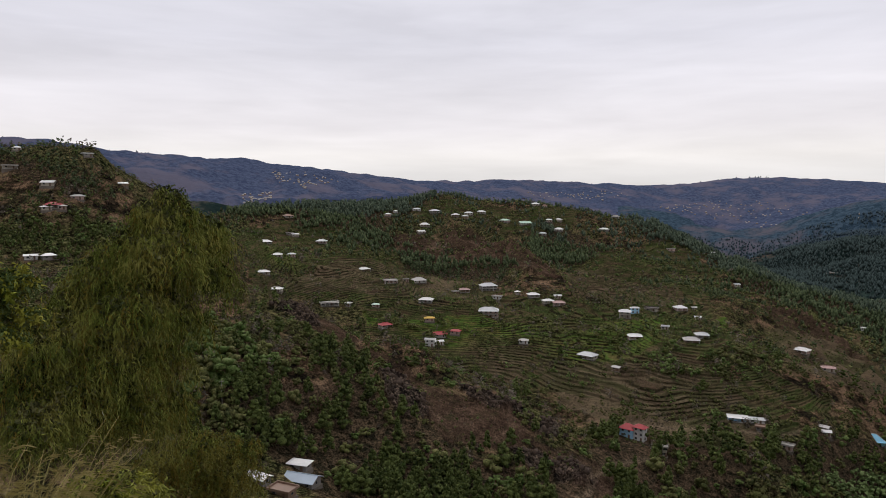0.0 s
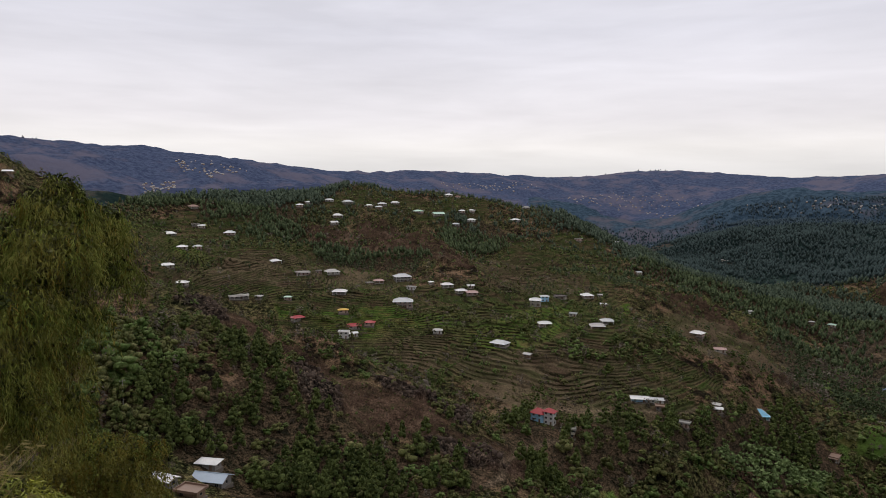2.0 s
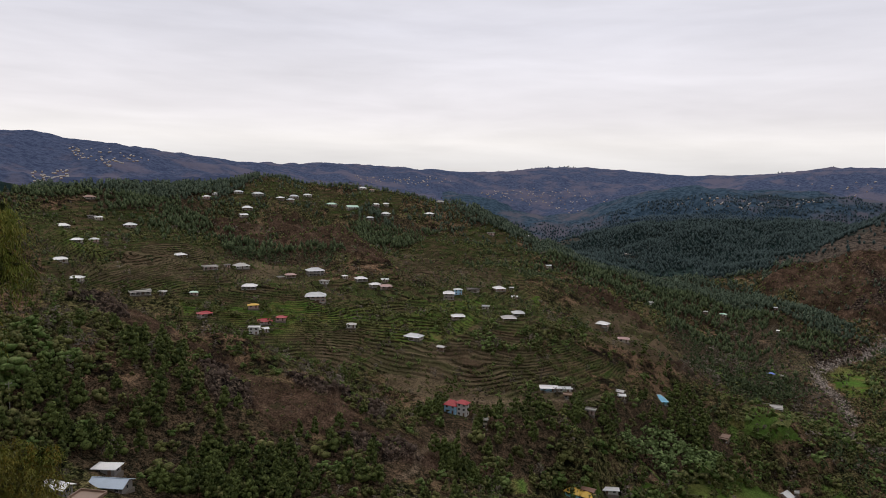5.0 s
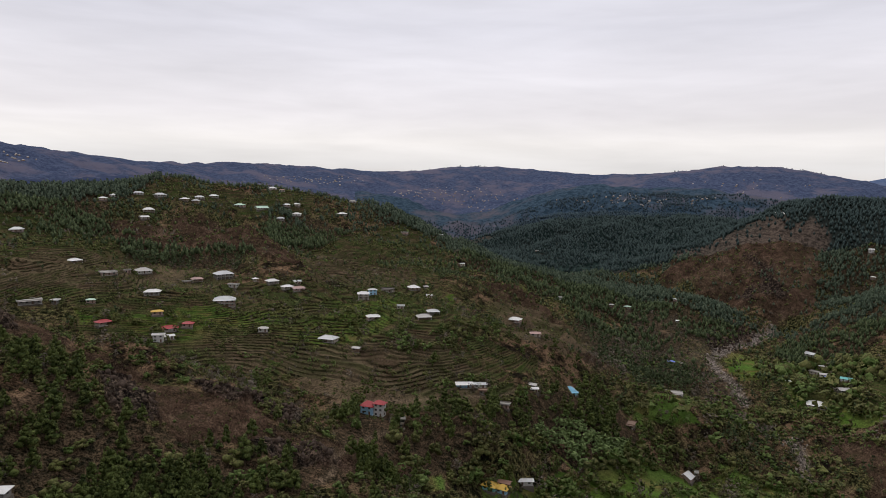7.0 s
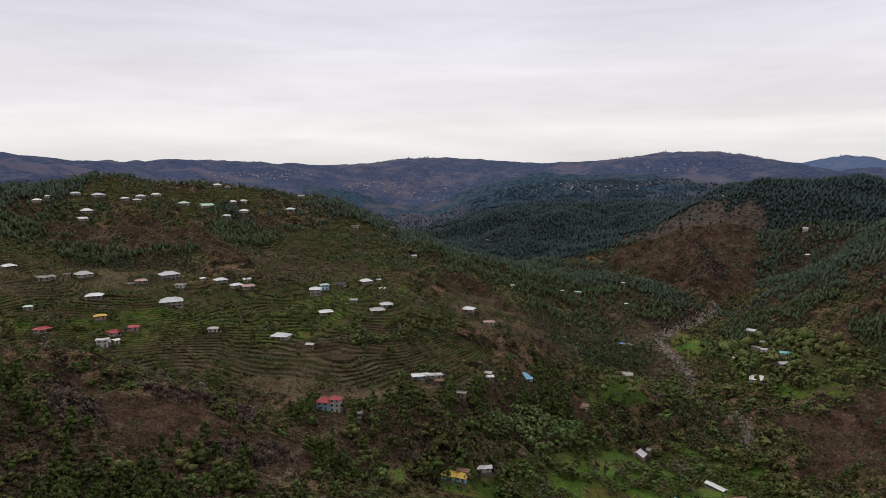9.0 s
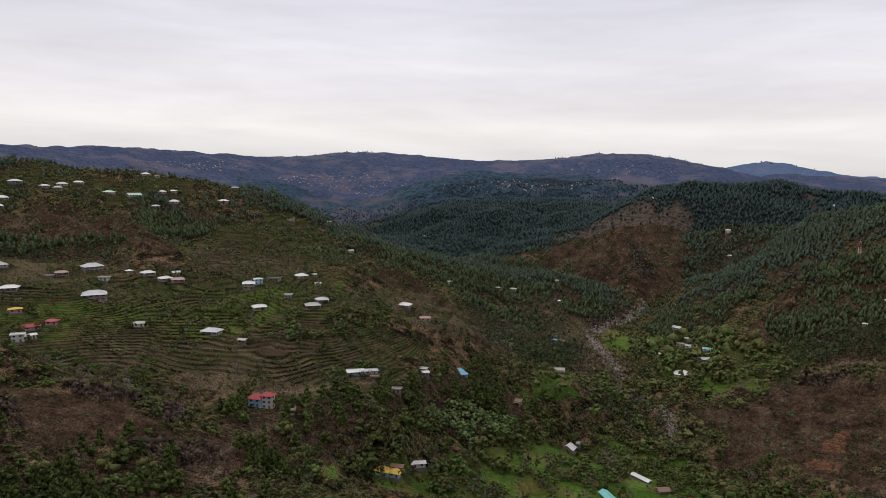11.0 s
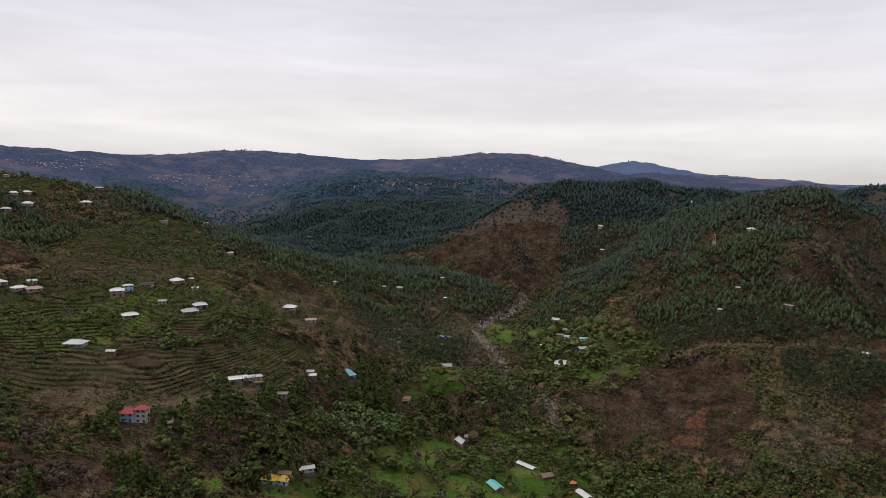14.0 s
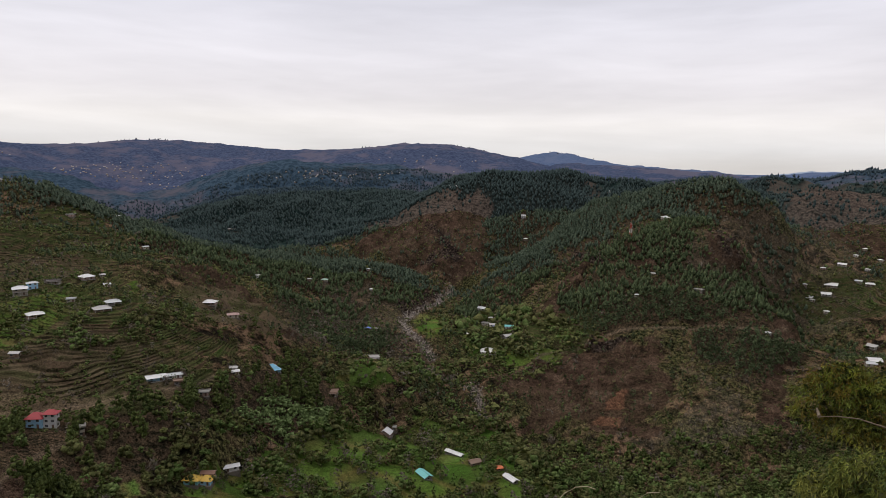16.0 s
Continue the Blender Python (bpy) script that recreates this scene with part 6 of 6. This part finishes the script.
def leaf_mesh(name, lobes, count, length, width, mats, droop=1.0, strand=1.1, shares=None):
    """Hanging sprays of narrow leaves round the lobes of a crown."""
    rng = CLOSE
    size = np.array([q[3] ** 2 for q in lobes])
    which = rng.choice(len(lobes), count // 14, p=size / size.sum())
    quads, tint, index = [], [], []
    for w in which:
        cx, cy, cz, rad = lobes[w]
        d = rng.normal(size=3)
        d /= np.linalg.norm(d)
        d[2] = abs(d[2]) * 0.9 - 0.25
        p = np.array((cx, cy, cz)) + d * rad * (0.55 + 0.5 * rng.rand())
        out = np.array((d[0], d[1], 0)) * 0.5
        run = strand * (0.5 + 0.9 * rng.rand()) * min(1.0, rad)
        # Upper sprays are tinted lighter: skylight painted into the leaf colour.
        tone = np.clip(rng.normal(0.38 + 0.35 * d[2], 0.28), 0, 1)
        pick = rng.choice(len(mats), p=shares) if shares else 0
        for k in range(14):
            s = k / 13
            q = p + out * run * (s - 0.5 * s * s) + np.array((0, 0, -1)) * run * droop * s * s + rng.normal(0, 0.045, 3)
            way = out * (1 - s) * 0.8 + rng.normal(0, 0.55, 3) + np.array((0, 0, -1.1 * droop))
            way /= np.linalg.norm(way)
            side = np.cross(way, rng.normal(size=3))
            side /= np.linalg.norm(side)
            ln, wd = length * (0.6 + 0.7 * rng.rand()), width * (0.7 + 0.6 * rng.rand())
            bend = np.cross(side, way) * ln * 0.14
            quads.append((q, q + way * ln * 0.45 + side * wd + bend, q + way * ln - np.array((0, 0, 0.12 * ln)), q + way * ln * 0.45 - side * wd + bend))
            tint.append(np.clip(tone + rng.normal(0, 0.12), 0, 1))
            index.append(pick)
    v = np.array(quads).reshape(-1, 3)
    return tri_mesh(name, v, np.arange(len(v)).reshape(-1, 4), [MAT[m] for m in mats], index, {"tint": np.repeat(tint, 4)})


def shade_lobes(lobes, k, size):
    """Dense inner twigs and leaves, tinted dark to paint shade between the sprays."""
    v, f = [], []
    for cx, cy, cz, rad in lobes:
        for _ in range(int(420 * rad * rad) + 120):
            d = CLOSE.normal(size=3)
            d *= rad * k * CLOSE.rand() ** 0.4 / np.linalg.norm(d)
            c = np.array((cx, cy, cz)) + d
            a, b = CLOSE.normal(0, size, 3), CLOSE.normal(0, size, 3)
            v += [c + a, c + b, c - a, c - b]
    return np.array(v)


def gum_tree(name, label, cat, lobes, trunk, limbs, count, length, width, mats, shares, bark, droop=1.0, strand=1.1, foot=True, stout=0.19):
    x, y = trunk[0][0], trunk[0][1]
    base = Vector((x, y, float(height(x, y))))
    thing = new(name)
    thing.matrix_basis = Matrix.Translation(base)
    tagged(thing, label, cat)
    shift = Matrix.Translation(-base)
    n = len(trunk)
    pts = ([tuple(base - Vector((0, 0, 0.3)))] if foot else []) + list(trunk)
    part("trunk", tube(pts, [stout * (1 - 0.85 * i / len(pts)) for i in range(len(pts))], 9), bark, thing, "", shift)
    for limb in limbs:
        part("limb", tube(limb, [stout * (0.4 - 0.3 * i / len(limb)) for i in range(len(limb))], 7), bark, thing, "", shift)
    for q in lobes:
        # twigs from the nearest point of the trunk or a limb out into each lobe
        spine = [p for l in (trunk, *limbs) for p in l]
        near_p = min(spine, key=lambda p: (p[0] - q[0]) ** 2 + (p[1] - q[1]) ** 2 + 2 * max(0, p[2] - q[2]) ** 2 + (p[2] - q[2]) ** 2)
        mid = [(near_p[i] + q[i]) / 2 + (0.15 if i == 2 else 0) for i in range(3)]
        part("branch", tube((near_p, mid, q[:3]), (0.035, 0.022, 0.008), 5), bark, thing, "", shift)
    part("crown", leaf_mesh("crown", lobes, count, length, width, mats, droop, strand, shares), None, thing, "", shift)
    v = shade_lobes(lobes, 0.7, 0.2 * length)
    # A very low tint stands in for shade inside the crown.
    dark = tri_mesh("inner_shade_foliage", v, np.arange(len(v)).reshape(-1, 4), [MAT["scrub"]], None, {"tint": np.full(len(v), 0.1)})
    part("inner_shade_foliage", dark, None, thing, "", shift)
    return thing


gum_tree("drooping_tree", "tall tree with drooping olive green narrow leaves below the viewpoint", "tree", GUM_LOBES, GUM_TRUNK, GUM_LIMBS,
         84000, 0.22, 0.012, ["gum", "gum_brown"], [0.85, 0.15], "pale_bark")
gum_tree("leafy_shrub", "bright green leafy shrub beside the drooping tree", "shrub", FRESH_LOBES, [(q[0], q[1], q[2] - 0.6) for q in FRESH_LOBES[:1]] + [FRESH_LOBES[0][:3]], [],
         7000, 0.11, 0.020, ["bush", "fresh"], [0.5, 0.5], "bark", 0.35, 0.5, True, 0.05)
gum_tree("browned_shrub", "olive and rusty brown shrub on the slope below", "shrub", BROWN_LOBES, [(BROWN_LOBES[0][0], BROWN_LOBES[0][1], BROWN_LOBES[0][2] - 1.4), BROWN_LOBES[0][:3]], [],
         26000, 0.16, 0.017, ["gum_brown", "gum"], [0.4, 0.6], "bark", 0.7, 0.9, True, 0.09)
gum_tree("yellow_green_bush", "yellow-green bush with drooping leaf tufts in dry grass", "bush", BUSH_LOBES, [(BUSH_LOBES[3][0], BUSH_LOBES[3][1], BUSH_LOBES[3][2] - 0.2), BUSH_LOBES[0][:3]], [],
         5200, 0.13, 0.013, ["bush", "gum"], [0.7, 0.3], "bark", 0.45, 0.45, True, 0.03)
gum_tree("drooping_tree", "tree top with curved yellow-green leaves and a pale bare limb", "tree", EAST_LOBES, EAST_TRUNK, EAST_LIMBS,
         11000, 0.13, 0.0070, ["gum", "gum_brown", "bush"], [0.55, 0.35, 0.1], "pale_bark", 0.55, 0.17, True, 0.05)
gum_tree("drooping_shrub", "green shrub with long curved leaves under the tree", "shrub", EAST_LOW_LOBES, [(EAST_LOW_LOBES[3][0], EAST_LOW_LOBES[3][1], EAST_LOW_LOBES[3][2] - 0.5), EAST_LOW_LOBES[0][:3]], [],
         7000, 0.13, 0.0075, ["gum", "fresh"], [0.8, 0.2], "bark", 0.6, 0.18, True, 0.05)


# tall dry grass on the edge of the slope
def grass(name, count, az0, az1, r0, r1, tall, label):
    v, f, tint = [], [], []
    for _ in range(count):
        az, r = radians(az0 + (az1 - az0) * CLOSE.rand()), r0 + (r1 - r0) * CLOSE.rand()
        x, y = r * math.sin(az), r * math.cos(az)
        z = float(height(x, y)) - 0.05
        ln, lean, way = tall * (0.45 + 0.6 * CLOSE.rand()), 0.12 + 0.35 * CLOSE.rand(), 0.6 + CLOSE.normal(0, 0.7)
        dx, dy = math.cos(way), math.sin(way)
        tone, plume = CLOSE.rand(), CLOSE.rand() < 0.4
        last = None
        for k in range(7):
            s = k / 6
            p = np.array((x + dx * lean * ln * s ** 2, y + dy * lean * ln * s ** 2, z + ln * s * (1 - 0.22 * s * s)))
            wd = 0.0028 * (1 - 0.5 * s)
            side = np.array((-y / r, x / r, 0)) * 0 + np.array((y / r, -x / r, 0)) * wd
            if last is not None:
                n = len(v)
                v += [last[0] - last[1], last[0] + last[1], p + side, p - side]
                f.append((n, n + 1, n + 2, n + 3))
                tint += [tone] * 4
            last = (p, side)
            if plume and k >= 3:
                for _h in range(5):
                    q = p + CLOSE.normal(0, 0.012, 3)
                    e = q + np.array((dx, dy, -0.35)) * 0.05 + CLOSE.normal(0, 0.012, 3)
                    w = np.array((0, 0, 0.0028))
                    n = len(v)
                    v += [q - w, q + w, e + w * 0.4, e - w * 0.4]
                    f.append((n, n + 1, n + 2, n + 3))
                    tint += [min(1, tone + 0.3)] * 4
    me = tri_mesh(name, np.array(v), np.array(f), [MAT["straw"]], None, {"tint": np.array(tint)})
    return tagged(new(name, me), label, "grass", kind="stuff")


grass("dry_grass", 750, -48, -32.3, 3.8, 6.0, 1.75, "tall dry straw-coloured grass with feathery seed heads")
grass("short_grass", 1400, -46, -29.0, 4.2, 6.5, 0.55, "short dry yellowish grass on the bank")
for stem in STEMS:
    foot = (stem[0][0] - 0.05, stem[0][1] + 0.05, float(height(stem[0][0], stem[0][1])))
    tagged(part("grass_stem", tube((foot, *stem), [0.004] * 3 + [0.003] * (len(stem) - 2), 5), "straw_stem", None), "thin dry arching grass stem on the bank", "grass")

# ---- mast on its spur ----
MX, MY = 689, 321
mast = new("lattice_mast")
mz = float(height(MX, MY))
mast.matrix_basis = pose(MX, MY, mz, 0, 0, 20)
tagged(mast, "red and white lattice mast with a small hut on a spur", "mast")
TALL = 21.0
for sx in (-1, 1):
    for sy in (-1, 1):
        for k in range(4):
            z0, z1 = TALL * k / 4, TALL * (k + 1) / 4
            w0, w1 = 1.9 - 1.3 * k / 4, 1.9 - 1.3 * (k + 1) / 4
            part("leg", tube(((sx * w0, sy * w0, z0 - (0.5 if k == 0 else 0)), (sx * w1, sy * w1, z1)), (0.26, 0.22), 5), "mast_red" if k % 2 else "mast_white", mast)
for k in range(9):
    z0, z1 = TALL * k / 9, TALL * (k + 1) / 9
    w0, w1 = 1.9 - 1.3 * k / 9, 1.9 - 1.3 * (k + 1) / 9
    for a, b in (((-w0, -w0), (w1, -w1)), ((w0, w0), (-w1, w1)), ((-w0, w0), (-w1, -w1)), ((w0, -w0), (w1, w1))):
        part("brace", tube(((*a, z0), (*b, z1)), (0.13, 0.13), 4), "mast_red" if (k // 2) % 2 else "mast_white", mast)
part("platform", solid((-1.1, -1.1, TALL, 1.1, 1.1, TALL + 0.15)), "mast_white", mast)
part("antenna", tube(((0, 0, TALL), (0, 0, TALL + 4)), (0.12, 0.06), 5), "mast_red", mast)
for dx, dz in ((-1.0, 15.5), (1.0, 17.5), (0.2, 19.0)):
    part("dish", tube(((dx, -1.3, dz), (dx, -1.0, dz), (dx, -0.9, dz)), (0.75, 0.6, 0.15), 12), "mast_white", mast)
house(MX + 4, MY - 7, 5.0, "flat", "white", "white", 1, 10, 0.7, "small white equipment hut beside the lattice mast")

# ---- far hamlets ----
hv, hf, hi = [], [], []
for outline in ZONES["hamlet"]:
    xs, ys = [p[0] for p in outline], [p[1] for p in outline]
    tries = 0
    made = 0
    while made < 64 and tries < 1500:
        tries += 1
        x, y = random.uniform(min(xs), max(xs)), random.uniform(min(ys), max(ys))
        if not inside(np.array([x]), np.array([y]), outline)[0]:
            continue
        made += 1
        w, d, h = random.uniform(1.2, 3.4), random.uniform(1.2, 2.2), random.uniform(0.9, 1.9)
        if math.hypot(x, y) > 2600:
            w, d, h = w * 1.15, d * 1.15, h * 1.15
        a = random.uniform(-0.6, 0.6) - math.atan2(x, y)
        z = float(height(x, y))
        n = len(hv)
        for lx, ly, lz in ((-w, -d, -4), (w, -d, -4), (w, d, -4), (-w, d, -4), (-w, -d, h), (w, -d, h), (w, d, h), (-w, d, h), (-w * 0.6, 0, h + 2.2), (w * 0.6, 0, h + 2.2)):
            hv.append((x + lx * math.cos(a) - ly * math.sin(a), y + lx * math.sin(a) + ly * math.cos(a), z + lz * 0.9))
        for q in ((0, 1, 5, 4), (1, 2, 6, 5), (2, 3, 7, 6), (3, 0, 4, 7)):
            hf.append([n + i for i in q])
            hi.append(1)
        for q in ((4, 5, 9, 8), (6, 7, 8, 9), (5, 6, 9, 9), (7, 4, 8, 8)):
            hf.append([n + i for i in q])
            hi.append(0)
me = bpy.data.meshes.new("far_hamlets")
me.from_pydata(hv, [], [f if f[2] != f[3] else f[:3] for f in hf])
for m in ("roof_concrete", "wall_mud"):
    me.materials.append(MAT[m])
me.polygons.foreach_set("material_index", np.array(hi, np.int32))
tagged(new("far_hamlets", me), "tiny white-roofed houses scattered over the distant slopes", "houses", kind="stuff")


# ---- boulders in the river bed and on the crags ----
def boulders(name, x, y, size, material, label):
    bm = bmesh.new()
    bmesh.ops.create_icosphere(bm, subdivisions=1, radius=1)
    base = np.array([v.co for v in bm.verts])
    tris = np.array([[v.index for v in f.verts] for f in bm.faces])
    bm.free()
    z = height(x, y)
    v, f = [], []
    for i in range(len(x)):
        k = base * (0.45 + 1.0 * CLOSE.rand(len(base), 1)) * size[i] * np.array((1, 0.55, 0.9)) @ np.array(Euler((CLOSE.rand(), CLOSE.rand(), CLOSE.rand() * 6)).to_matrix())
        f.append(tris + len(base) * i)
        v.append(k + np.array((x[i], y[i], z[i] + 0.15 * size[i])))
    me = tri_mesh(name, np.concatenate(v), np.concatenate(f), [MAT[material]])
    return tagged(new(name, me), label, "rocks", kind="stuff")


bx, by = candidates(400, 960, 2.4)
on = (lookup(RIVER, bx, by) < 8) & (by > 298) & (CLOSE.rand(len(bx)) < 0.5)
boulders("river_boulders", bx[on], by[on], 0.4 + 1.2 * CLOSE.rand(on.sum()) ** 3, "river_stone", "pale boulders along the river bed")
bx, by = candidates(230, 430, 1.9)
on = (lookup(MASK["rock"], bx, by) > 0.4) & (CLOSE.rand(len(bx)) < 0.6)
boulders("crag_boulders", bx[on], by[on], 0.4 + 1.5 * CLOSE.rand(on.sum()) ** 2, "rock", "dark broken rocks on the crags")
bx, by = candidates(430, 960, 3.4)
on = (lookup(MASK["rock"], bx, by) > 0.5) & (CLOSE.rand(len(bx)) < 0.5)
boulders("crag_boulders", bx[on], by[on], 0.7 + 2.2 * CLOSE.rand(on.sum()) ** 2, "rock", "dark broken rocks on the crags")

# ---- poles ----
for x, y in ((-79, 229), (-122, 211)):
    pole = new("utility_pole")
    pole.matrix_basis = pose(x, y, float(height(x, y)), 0, 0, 30)
    tagged(pole, "weathered utility pole with a crossarm on the slope", "utility pole")
    part("post", tube(((0, 0, -0.5), (0, 0, 9)), (0.17, 0.11), 8), "pole", pole)
    part("crossarm", solid((-0.9, -0.06, 8.3, 0.9, 0.06, 8.45)), "pole", pole)
    for k in (-0.8, 0, 0.8):
        part("insulator", tube(((k, 0, 8.45), (k, 0, 8.7)), (0.06, 0.05), 6), "mast_white", pole)
